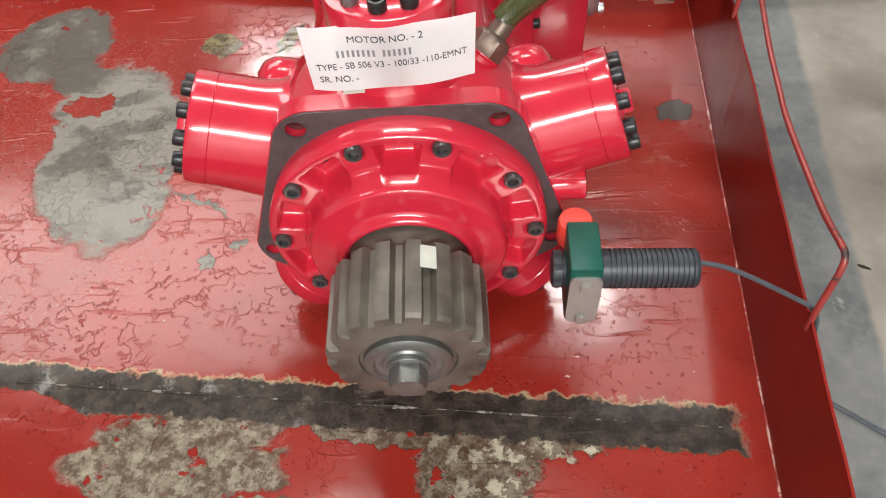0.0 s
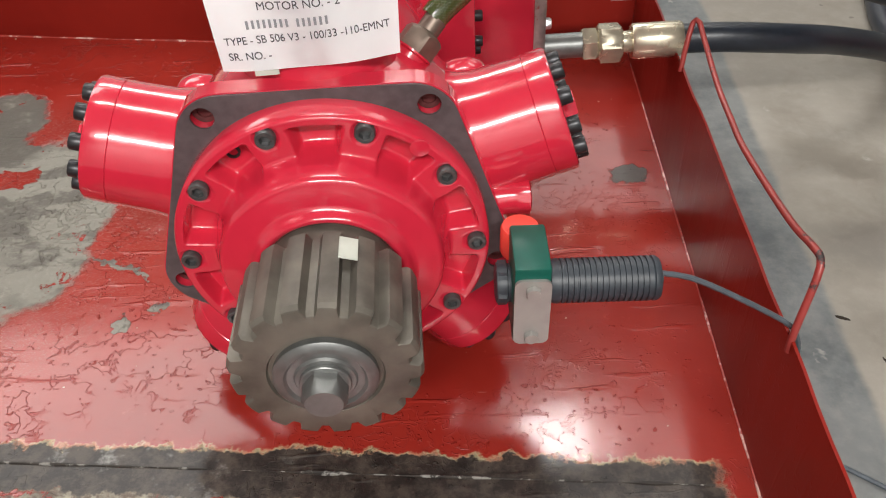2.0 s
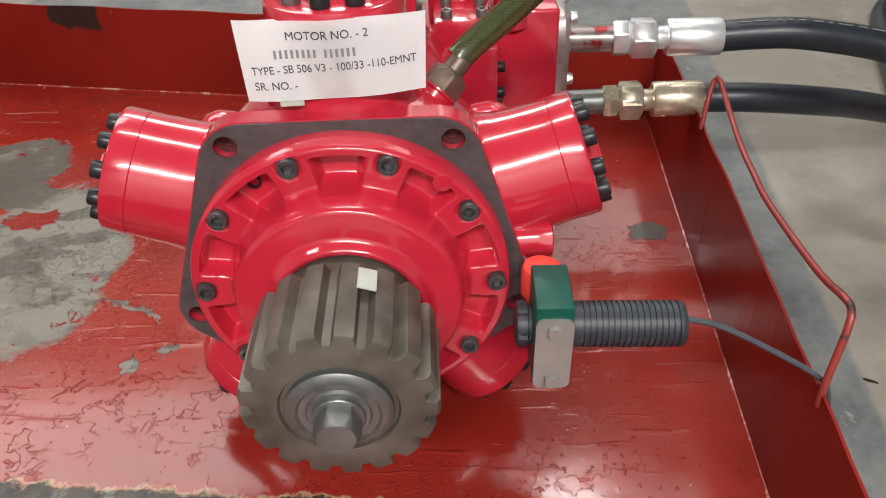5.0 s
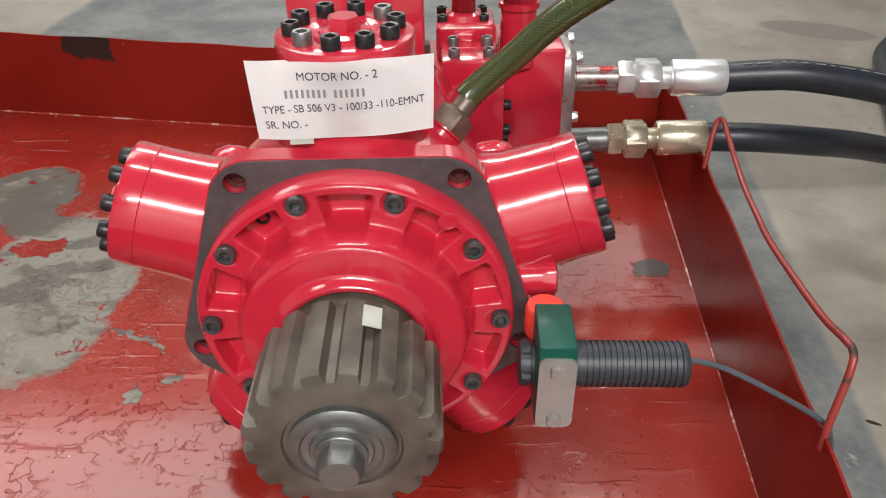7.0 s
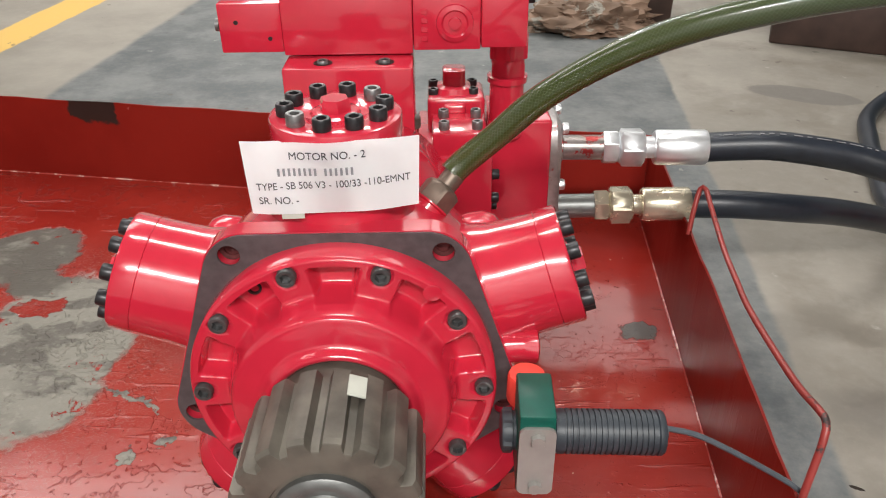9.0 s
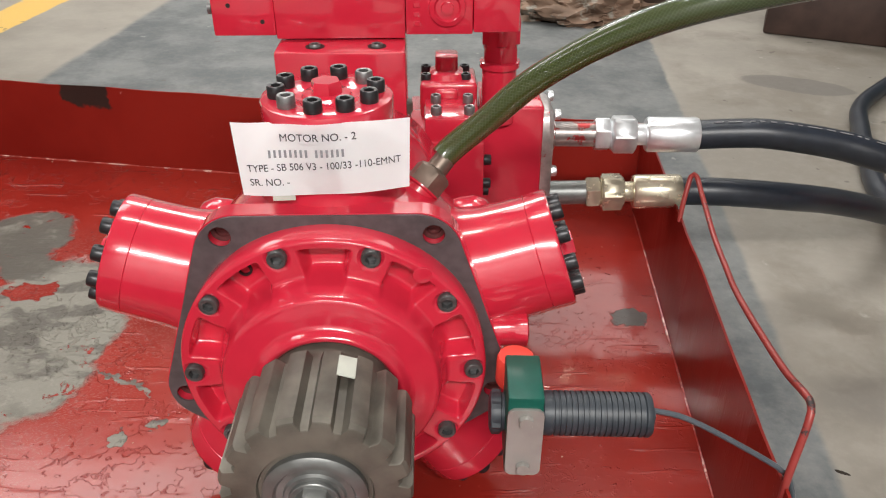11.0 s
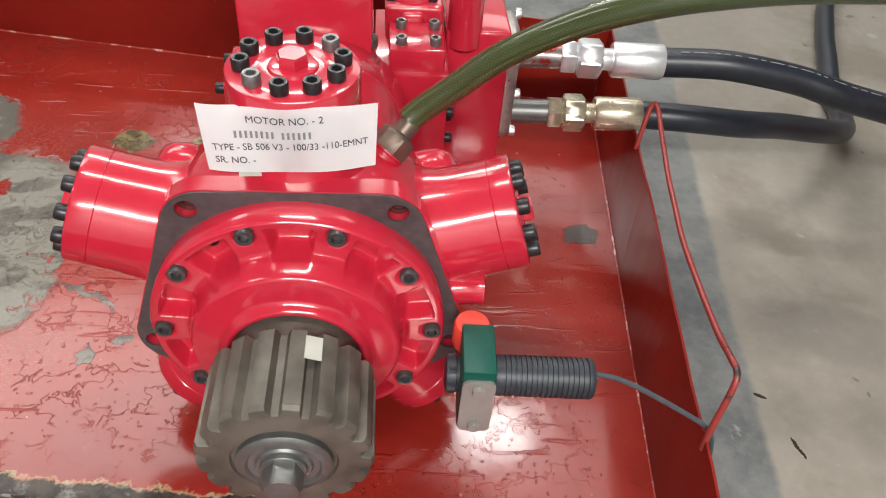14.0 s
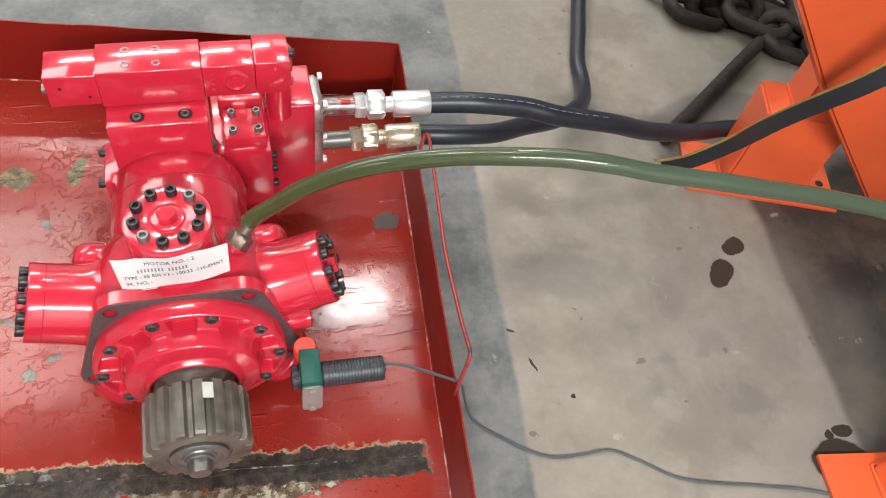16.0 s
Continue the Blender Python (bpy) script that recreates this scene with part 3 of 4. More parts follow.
def cover_mesh():
    """Front cover: rim, ten cast pockets between the bolts, and the steep collar round the shaft."""
    radii = [0.080, 0.084, 0.086, 0.088, 0.090, 0.092, 0.094, 0.097, 0.101, 0.110, 0.120, 0.125, 0.128, 0.130, 0.132, 0.134, 0.136, 0.138, 0.140, 0.142, 0.145, 0.149, 0.153, 0.157, 0.161, 0.164, 0.167,
             0.170, 0.172, 0.1735, 0.1745, 0.1755, 0.1765, 0.1775, 0.179, 0.181, 0.184, 0.186, 0.1873, 0.188]
    seg = 600
    loops = []
    for r in radii:
        loop = []
        for i in range(seg):
            a = 360 * i / seg
            rel = (a + 18) % 36 - 18
            arc = abs(rel) * math.pi / 180 * 0.158
            inpocket = (1 - smooth01(arc, 0.0205 - (0.16 - r) * 0.05, 0.0285 - (0.16 - r) * 0.05)) * smooth01(r, 0.132, 0.144) * (1 - smooth01(r, 0.1715, 0.1775))
            h = 0.036 - 0.026 * inpocket
            h += (0.070 - 0.036) * (1 - smooth01(r, 0.128, 0.142))
            h += 0.006 * (1 - smooth01(r, 0.10, 0.132))
            h += 0.012 * (1 - smooth01(r, 0.088, 0.099))
            h -= 0.005 * (1 - smooth01(r, 0.080, 0.086))
            # sunk seats for the bolts
            bx, bz = r * math.sin(radians(a)), r * math.cos(radians(a))
            ba = radians((a // 36) * 36 + 18)
            d = math.hypot(bx - 0.1725 * math.sin(ba), bz - 0.1725 * math.cos(ba))
            h -= 0.004 * (1 - smooth01(d, 0.0125, 0.0150)) if r < 0.183 else 0
            h -= 0.004 * smooth01(r, 0.1845, 0.188) ** 2
            loop.append((bx, -h, bz))
        loops.append(loop)
    loops.append([(p[0], 0.001, p[2]) for p in loops[-1]])
    loops.insert(0, [(p[0] * 0.9, -0.070, p[2] * 0.9) for p in loops[0]])
    return rings(bmesh.new(), loops, False)


cover = part("front_cover", finish(cover_mesh(), True, 60), M_RED, motor)
for i in range(10):
    a = 18 + 36 * i
    part("cover_bolt", BOLTC, None, motor, m=spin(a, pose(0, -0.0265, 0.1725, 90)))
# shallow dark ring; the hole's shade is in its colour
part("tapped_hole", lathe([(0.0085, 0), (0.0085, 0.004), (0.006, 0.0045), (0.0055, 0.001), (0.001, 0.001)], 20), M_HOLE_SHADE, motor, m=spin(-36, pose(0, -0.0085, 0.166, 90)))
part("cover_plug", lathe([(0.011, 0), (0.011, 0.0015), (0.009, 0.002), (0.002, 0.002)], 20), M_RED, motor, m=spin(36, pose(0.008, -0.0345, 0.178, 90)))


def casing_mesh():
    rows = []
    for r, y in ((0.10, 0.02), (0.185, 0.024), (0.198, 0.032), (0.204, 0.06), (0.206, 0.12), (0.20, 0.17), (0.185, 0.205), (0.16, 0.222), (0.10, 0.226)):
        rows.append([(r * math.sin(2 * math.pi * i / 80), y, r * math.cos(2 * math.pi * i / 80)) for i in range(80)])
    return rings(bmesh.new(), rows)


part("casing", casing_mesh(), M_RED, motor)


def lug_mesh():
    loops = []
    for z, hx, hy in ((0.12, 0.05, 0.042), (0.195, 0.047, 0.040), (0.215, 0.042, 0.036), (0.228, 0.031, 0.028), (0.233, 0.016, 0.016)):
        loops.append([(hx * math.cos(2 * math.pi * i / 32), 0.19 + hy * math.sin(2 * math.pi * i / 32), z) for i in range(32)])
    return rings(bmesh.new(), loops)


LUG = finish(lug_mesh(), True, 50)
LUG.materials.append(M_RED)
for a in (-67, 67):
    part("casing_lug", LUG, None, motor, m=spin(a, Matrix()))


def loft(rows, seg=48, power=2.6):
    """Skin over rounded cross-sections at heights z: (z, half width x, half depth y, middle y, roundness)."""
    loops = []
    for z, hx, hy, my, pw in rows:
        loop = []
        for i in range(seg):
            a = 2 * math.pi * i / seg
            c, s = math.cos(a), math.sin(a)
            loop.append((hx * math.copysign(abs(c) ** (2 / pw), c), my + hy * math.copysign(abs(s) ** (2 / pw), s), z))
        loops.append(loop)
    return rings(bmesh.new(), loops)


LOBE = finish(loft([(0.10, 0.118, 0.098, 0.118, 3.2), (0.145, 0.118, 0.098, 0.118, 3.0), (0.160, 0.111, 0.096, 0.116, 2.8), (0.171, 0.101, 0.092, 0.112, 2.5), (0.182, 0.092, 0.087, 0.106, 2.25),
                    (0.195, 0.086, 0.083, 0.102, 2.1), (0.215, 0.0825, 0.081, 0.1, 2.0), (0.235, 0.081, 0.080, 0.1, 2.0), (0.262, 0.0795, 0.0795, 0.1, 2.0), (0.2776, 0.0792, 0.0792, 0.1, 2.0), (0.2784, 0.0784, 0.0784, 0.1, 2.0)]), True, 40)
LOBE.materials.append(M_RED)
CAP = finish(lathe([(0.0784, 0.2785), (0.0792, 0.2793), (0.0792, 0.304), (0.0778, 0.3075), (0.0745, 0.309), (0.040, 0.309), (0.037, 0.3075), (0.030, 0.3075), (0.028, 0.311), (0.024, 0.312), (0.004, 0.312)], 64), True, 40)
CAP.materials.append(M_RED)
PLUG = finish(lathe([(0.0195, 0.311, 6), (0.019, 0.323, 6), (0.017, 0.326, 6), (0.004, 0.326)], 24), True, 30)
PLUG.materials.append(M_RED)
for c in range(5):
    lobe = part("cylinder", LOBE, None, motor, m=spin(72 * c, Matrix()))
    cap = part("cylinder_cap", CAP, None, lobe, m=pose(0, 0.1, 0))
    part("hex_plug", PLUG, None, lobe, m=pose(0, 0.1, 0, 0, 0, 15))
    for i in range(10):
        a = 9 + 36 * i
        grey = c == 0 and i in (1, 6)
        part("cap_bolt", BOLTG if grey else BOLT, None, lobe, m=pose(0.0585 * math.cos(radians(a)), 0.1 + 0.0585 * math.sin(radians(a)), 0.309))

# splined output shaft with its washer and bolt
TEETH = 17


def spline_shaft():
    out = []
    for r, y in ((0.06, -0.05), (0.078, -0.055), (0.078, -0.116), (0.084, -0.117)):
        out.append([(r * math.sin(2 * math.pi * i / (TEETH * 8)), y, r * math.cos(2 * math.pi * i / (TEETH * 8))) for i in range(TEETH * 8)])
    for y, k in ((-0.117, 0.96), (-0.121, 1.0), (-0.224, 1.0), (-0.229, 0.97), (-0.23, 0.95)):
        loop = []
        for i in range(TEETH * 8):
            ph = (i / 8) % 1
            tooth = smooth01(ph, 0.02, 0.14) * (1 - smooth01(ph, 0.62, 0.74))
            r = (0.0895 + 0.0115 * tooth) * k
            a = 2 * math.pi * i / (TEETH * 8)
            loop.append((r * math.sin(a), y, r * math.cos(a)))
        out.append(loop)
    for r, y in ((0.061, -0.2302), (0.059, -0.226), (0.02, -0.226)):
        out.append([(r * math.sin(2 * math.pi * i / (TEETH * 8)), y, r * math.cos(2 * math.pi * i / (TEETH * 8))) for i in range(TEETH * 8)])
    return rings(bmesh.new(), out)


shaft = part("splined_shaft", finish(spline_shaft(), True, 30), M_SHAFT, motor, "grey oily splined output shaft")
part("washer", lathe([(0.0535, 0.0), (0.0545, 0.002), (0.0545, 0.009), (0.050, 0.013), (0.043, 0.0135), (0.040, 0.010), (0.033, 0.0095), (0.031, 0.0125), (0.005, 0.0125)], 48), M_STEEL, shaft, m=pose(0, -0.225, 0, 90))
part("end_bolt", lathe([(0.0265, 0), (0.0265, 0.004), (0.0255, 0.005), (0.0232, 0.0052, 6), (0.0232, 0.026, 6), (0.0192, 0.030), (0.004, 0.0302)], 36), M_STEEL, shaft, m=pose(0, -0.2378, 0, 90) @ pose(0, 0, 0, 0, 0, 22))
part("tape_mark", box(-0.010, 0.010, -0.0012, 0.0012, -0.016, 0.016, 0.0005, 1), M_TAPE, shaft, "small white tape mark", m=spin(18, pose(0, -0.145, 0.1012, 90)))

# rear housing and valve stack
HOUSING = [(0.20, 0.12, 0.13, 0.03, 2.3), (0.206, 0.139, 0.160, 0.03, 2.3), (0.216, 0.144, 0.167, 0.03, 2.3), (0.30, 0.144, 0.169, 0.03, 2.3), (0.301, 0.1425, 0.1675, 0.03, 2.3),
           (0.303, 0.1425, 0.1675, 0.03, 2.3), (0.304, 0.144, 0.169, 0.03, 2.3), (0.372, 0.144, 0.169, 0.03, 2.3), (0.38, 0.139, 0.164, 0.03, 2.3), (0.385, 0.128, 0.14, 0.0, 2.4), (0.5, 0.125, 0.13, 0.0, 2.4), (0.505, 0.1, 0.1, 0.0, 2.4)]
part("rear_housing", loft([(z, hx, hy, -my, pw) for z, hx, hy, my, pw in HOUSING], 72), M_RED, motor, m=pose(0, 0, 0, -90))
for x in (-0.085, 0.08):
    part("housing_bolt", lathe([(0.014, 0), (0.0145, 0.002), (0.0145, 0.016), (0.012, 0.018), (0.002, 0.018)], 20), M_SHAFT, motor, m=pose(x, 0.392, 0.172))
Z = -CZ
part("side_pad", box(-0.148, -0.075, 0.37, 0.49, 0.30 + Z, 0.425 + Z, 0.004), M_RED, motor)
for y, z in ((0.385, 0.408), (0.475, 0.408)):
    part("pad_bolt", SMALL, None, motor, m=pose(-0.148, y, z + Z, 0, -90))
block = part("valve_base", box(-0.112, 0.086, 0.365, 0.50, 0.44 + Z, 0.592 + Z, 0.005), M_RED, motor)
for x in (-0.052, 0.042):
    part("base_bolt", SMALLG, None, block, m=pose(x, 0.392, 0.583 + Z))
    # flat dark ring: the shade of the sunk seat as colour
    part("bolt_seat", lathe([(0.0145, 0), (0.0145, 0.0008), (0.0105, 0.001), (0.0102, 0.0002)], 24), M_HOLE_SHADE, block, m=pose(x, 0.392, 0.5922 + Z))
spool = part("spool_valve", box(-0.115, 0.085, 0.425, 0.515, 0.594 + Z, 0.682 + Z, 0.003), M_RED, motor)
part("end_cover", box(-0.212, -0.1155, 0.43, 0.51, 0.598 + Z, 0.674 + Z, 0.003), M_RED, spool)
part("pilot_section", box(0.0855, 0.190, 0.43, 0.51, 0.598 + Z, 0.678 + Z, 0.003), M_RED, spool)
part("end_block", box(0.1905, 0.262, 0.425, 0.515, 0.602 + Z, 0.684 + Z, 0.003), M_RED, spool)
part("pilot_boss", lathe([(0.029, 0), (0.028, 0.004), (0.021, 0.006), (0.018, 0.003), (0.010, 0.003), (0.009, 0.007), (0.001, 0.007)], 28), M_RED, spool, m=pose(0.15, 0.4295, 0.64 + Z, 90))
for z in (0.612, 0.626, 0.640, 0.654):
    part("cast_mark", box(0.098, 0.108, 0.4285, 0.4305, z + Z, z + 0.008 + Z, 0.0008, 1), M_RED, spool)
part("end_bolt", SMALL, None, spool, m=pose(0.262, 0.47, 0.668 + Z, 0, 90))
for x in (-0.205, -0.21):
    part("end_plug", lathe([(0.01, 0), (0.01, 0.006), (0.002, 0.006)], 16), M_GREYBOLT, spool, m=pose(-0.212, 0.44 if x == -0.205 else 0.49, 0.64 + Z, 0, -90))
for x, z in ((-0.185, 0.645), (-0.135, 0.62)):
    # thin dark disc in place of a hole, its shade painted
    part("screw_hole", lathe([(0.0035, 0), (0.0035, 0.0008), (0.0005, 0.0008)], 12), M_HOLE_SHADE, spool, m=pose(x, 0.43, z + Z, 90))
for x in (-0.058, 0.0):
    for y in (0.448, 0.49):
        part("top_screw", SMALLG, None, spool, m=pose(x, y, 0.6692 + Z))
pipe = part("riser_pipe", lathe([(0.031, 0.40 + Z), (0.031, 0.50 + Z), (0.036, 0.502 + Z), (0.036, 0.512 + Z), (0.033, 0.514 + Z, 6), (0.033, 0.534 + Z, 6), (0.0305, 0.537 + Z), (0.0305, 0.543 + Z), (0.0375, 0.546 + Z, 6), (0.0375, 0.588 + Z, 6), (0.034, 0.592 + Z), (0.026, 0.604 + Z)], 36), M_RED, motor, m=pose(0.246, 0.57, 0))
lower = part("manifold", box(0.086, 0.213, 0.430, 0.66, 0.08 + Z, 0.415 + Z, 0.005), M_RED, motor)
for y, z in ((0.46, 0.37), (0.46, 0.325), (0.46, 0.27), (0.50, 0.29)):
    part("manifold_bolt", SMALL, None, lower, m=pose(0.213, y, z + Z, 0, 90))
small = part("relief_block", box(0.112, 0.204, 0.440, 0.538, 0.412 + Z, 0.455 + Z, 0.004), M_RED, motor)
for x in (0.130, 0.186):
    for y in (0.461, 0.516):
        part("relief_bolt", SMALLG, None, small, m=pose(x + 0.002, y, 0.455 + Z))
tall = part("cartridge_block", box(0.104, 0.206, 0.545, 0.64, 0.412 + Z, 0.478 + Z, 0.008, 3), M_RED, motor)
for x in (0.119, 0.190):
    for y in (0.572, 0.62):
        part("cartridge_bolt", SMALL, None, tall, m=pose(x - CX, y, 0.474 + Z))
part("cartridge_boss", loft([(0.475 + Z, 0.034, 0.034, 0.59, 3), (0.488 + Z, 0.03, 0.03, 0.59, 3), (0.492 + Z, 0.021, 0.021, 0.59, 4), (0.518 + Z, 0.0205, 0.0205, 0.59, 5), (0.52 + Z, 0.018, 0.018, 0.59, 5)]), M_RED, tall, m=pose(0.152, 0, 0))
part("cartridge_rib", box(0.132, 0.172, 0.536, 0.56, 0.44 + Z, 0.47 + Z, 0.008, 3), M_RED, tall)
big = part("port_block", box(0.2135, 0.330, 0.555, 0.70, 0.10 + Z, 0.43 + Z, 0.006, 3), M_RED, motor)
plate = part("port_plate", loft([(0.0, 0.115, 0.068, 0, 5), (0.012, 0.116, 0.069, 0, 5), (0.018, 0.112, 0.065, 0, 5), (0.022, 0.108, 0.061, 0, 5)], 40), M_PLATE, motor, "scraped bare metal port plate", m=pose(0.3305, 0.63, 0.30 + Z, 0, 90))
for y, z in ((0.58, 0.405), (0.68, 0.405), (0.58, 0.29), (0.58, 0.205), (0.68, 0.205)):
    part("plate_bolt", hex_head(0.0105, 0.011), M_ZINC, plate, m=pose(0.30 - z, y - 0.63, 0.022))

# drain boss, and the coral cap beside the sensor
drain = part("drain_port", lathe([(0.022, 0), (0.022, 0.045), (0.0255, 0.047, 6), (0.0255, 0.062, 6), (0.02, 0.064), (0.004, 0.064)], 30), M_RED, motor, m=pose(0.182, 0.03, 0.012, 0, 90))
part("drain_boss", loft([(0, 0.04, 0.03, 0, 2.4), (0.03, 0.03, 0.028, 0, 2.2), (0.045, 0.026, 0.026, 0, 2)], 32), M_RED, motor, m=pose(0.165, 0.035, 0.0, 0, 90))

# ---- white card with its writing, leaning on the top cylinder ----
CARD_W, CARD_H = 0.199, 0.0875
card = empty("paper_card", pose(-0.0005, 0.0265, 0.5315, 88, -2.0, 2.5), "white paper card with black printed lines leaning on the motor", "card")


def bow(x, y):
    """How far the card stands out where it bends round the cylinder."""
    u, v = x / CARD_W + 0.5, y / CARD_H
    return 0.011 * (1 - (2 * u - 1) ** 2) + 0.0015 * math.sin(u * 11 + v * 2) + 0.0012 * v * math.sin(u * 17)


def card_mesh():
    bm = bmesh.new()
    nx, ny = 50, 8
    grid = []
    for j in range(ny + 1):
        row = []
        for i in range(nx + 1):
            u, v = i / nx, j / ny
            x = (u - 0.5) * CARD_W + 0.007 * (1 - v) * (0.5 - u)
            top = CARD_H - (0.0005 if 0.23 < u < 0.63 else -0.0015 if u <= 0.23 else 0.0)
            y = top * v + 0.003 * u * (1 - v)
            row.append(bm.verts.new((x, y, bow(x, y))))
        grid.append(row)
    for j in range(ny):
        for i in range(nx):
            bm.faces.new((grid[j][i], grid[j][i + 1], grid[j + 1][i + 1], grid[j + 1][i]))
    bmesh.ops.solidify(bm, geom=bm.faces[:], thickness=0.0003)
    return bm


part("paper", card_mesh(), M_PAPER, card)


def written(name, body, size, x, y, parent, z, wide=1.0, turn=0.0):
    cu = bpy.data.curves.new("writing", "FONT")
    cu.body, cu.size, cu.extrude = body, size, 0.0002
    ob = bpy.data.objects.new("writing", cu)
    scene.collection.objects.link(ob)
    bpy.context.view_layer.update()
    me = bpy.data.meshes.new_from_object(ob.evaluated_get(bpy.context.evaluated_depsgraph_get()))
    bpy.data.objects.remove(ob)
    me.materials.clear()
    me.materials.append(M_INK)
    c, s = math.cos(radians(turn)), math.sin(radians(turn))
    for v in me.vertices:
        px, py = v.co.x * wide, v.co.y
        v.co.x, v.co.y = x + px * c - py * s, y + px * s + py * c
        v.co.z += z + bow(v.co.x, v.co.y)
    return part(name, me, M_INK, parent)


written("text_line", "MOTOR NO. - 2", 0.0125, -0.047, 0.0668, card, 0.0006, 0.97, 0.5)
written("text_line", "TYPE - SB 506 V3 - 100/33 -110-EMNT", 0.0122, -0.087, 0.0305, card, 0.0006, 0.895, 1.6)
written("text_line", "SR. NO. -", 0.0122, -0.086, 0.0135, card, 0.0006, 0.95, 0.5)
for start, count, pitch in ((-0.061, 8, 0.0059), (-0.008, 6, 0.0059)):
    for letter in range(count):
        x0 = start + letter * pitch
        loops = []
        for x in (x0, x0 + 0.0027):
            lo, hi = (0.0478 + 0.008 * x, 0.0568 + 0.008 * x)
            zl, zh = bow(x, lo), bow(x, hi)
            loops.append([(x, lo, zl + 0.0004), (x, hi, zh + 0.0004), (x, hi, zh + 0.0008), (x, lo, zl + 0.0008)])
        part("printed_bar", rings(bmesh.new(), loops), M_FADED, card)
part("tape", box(-0.062, -0.036, -0.006, 0.012, 0.0065, 0.0075, 0.0002, 1), M_TAPE, card, "strip of clear tape")

# ---- speed sensor in its green pipe clamp ----
sensor = empty("speed_sensor", pose(0.235, -0.088, 0.298, 0, -1, -2), "black ribbed speed sensor held in a green plastic clamp", "sensor")
profile = [(0.020, -0.042), (0.026, -0.040), (0.027, -0.036), (0.027, -0.028), (0.0245, -0.027), (0.0245, 0.022), (0.0275, 0.024)]
for i in range(17):
    z = 0.030 + i * 0.0068
    profile += [(0.0285, z), (0.0285, z + 0.0042), (0.0265, z + 0.0047), (0.0265, z + 0.0063)]
profile += [(0.0285, 0.1465), (0.0285, 0.151), (0.026, 0.1545), (0.008, 0.155), (0.0075, 0.160), (0.004, 0.161)]
part("barrel", lathe([(rad * 0.94, z * 0.98) for rad, z in profile], 40), M_PLASTIC, sensor, m=pose(0, 0, 0, 0, 90))
part("clamp", box(-0.023, 0.018, -0.048, 0.030, -0.052, 0.064, 0.003), M_GREEN, sensor, "green plastic pipe clamp")
bm = box(-0.0225, 0.0185, -0.0525, -0.0482, -0.050, 0.05, 0)
bmesh.ops.bevel(bm, geom=[e for e in bm.edges if abs(e.verts[0].co.y - e.verts[1].co.y) > 0.002], offset=0.009, segments=5, affect="EDGES", profile=0.5)
cover_plate = part("cover_plate", bm, M_CLAMP, sensor, "bare steel cover plate with rounded corners")
for z in (0.036, -0.036):
    part("plate_bolt", hex_head(0.0088, 0.007), M_CLAMP, cover_plate, m=pose(-0.002, -0.0525, z, 90, 0, 0))
part("bracket", box(-0.02, 0.015, 0.0302, 0.07, -0.02, 0.03, 0.003), M_CAST, sensor)
part("lock_nut", lathe([(0.0275, 0, 6), (0.0275, 0.010, 6), (0.024, 0.0105)], 24), M_PLASTIC, sensor, m=pose(-0.038, 0, 0, 0, 90))
cap = empty("protective_cap", pose(0.227, -0.045, 0.310), "coral red plastic cap on a pipe stub beside the sensor", "cap")
part("cap", lathe([(0.0225, 0), (0.0235, 0.003), (0.0235, 0.034), (0.0215, 0.0385), (0.004, 0.0395)], 32), M_CORAL, cap)
part("stub", lathe([(0.016, -0.06), (0.016, 0.0), (0.012, 0.001)], 24), M_RED, cap)
cable = empty("sensor_cable", pose(0.39, -0.085, 0.298), "thin grey sensor cable running over the tray's rim", "cable")
CABLE = [(0.388, -0.083, 0.299), (0.425, -0.088, 0.294), (0.464, -0.097, 0.28), (0.528, -0.113, 0.25), (0.556, -0.117, 0.231), (0.572, -0.119, 0.205), (0.600, -0.115, 0.10), (0.63, -0.12, 0.01), (0.66, -0.135, -0.022),
         (0.70, -0.165, -0.025), (0.76, -0.21, -0.026), (0.821, -0.239, -0.026), (0.90, -0.245, -0.026), (0.973, -0.246, -0.026), (1.04, -0.285, -0.026), (1.124, -0.344, -0.026), (1.23, -0.378, -0.026), (1.34, -0.404, -0.026), (1.514, -0.457, -0.026), (1.75, -0.6, -0.026)]
part("cable", tube([Vector(p) - Vector((0.39, -0.085, 0.298)) for p in CABLE], 0.0036, 8, 0.012), M_CABLE, cable)


# ---- hoses ----
def hose(name, label, points, radius, material, **kw):
    o = Vector(points[0])
    th = empty(name, Matrix.Translation(o), label, "hose")
    part("hose", tube([Vector(p) - o for p in points], radius, 24, 0.012, **kw), material, th)
    return th


GREEN = [(0.135, 0.150, 0.52), (0.150, 0.156, 0.534), (0.190, 0.153, 0.572), (0.248, 0.141, 0.632), (0.329, 0.124, 0.689), (0.408, 0.104, 0.728), (0.505, 0.08, 0.760), (0.60, 0.05, 0.785), (0.694, 0.023, 0.80), (0.78, 0.0, 0.80),
         (0.86, -0.02, 0.792), (0.97, -0.045, 0.787), (1.10, -0.075, 0.779), (1.22, -0.10, 0.767), (1.40, -0.14, 0.732), (1.7, -0.2, 0.61), (2.1, -0.27, 0.34), (2.5, -0.32, 0.07), (3.0, -0.35, -0.01)]
green = hose("drain_hose", "translucent green braided drain hose with a hexagon nut on the motor", GREEN, 0.0175, M_HOSE, wobble=0.05)
g0, g1 = Vector((0.108, 0.125, 0.488)) - Vector(GREEN[0]), Vector((0.15, 0.156, 0.532)) - Vector(GREEN[0])
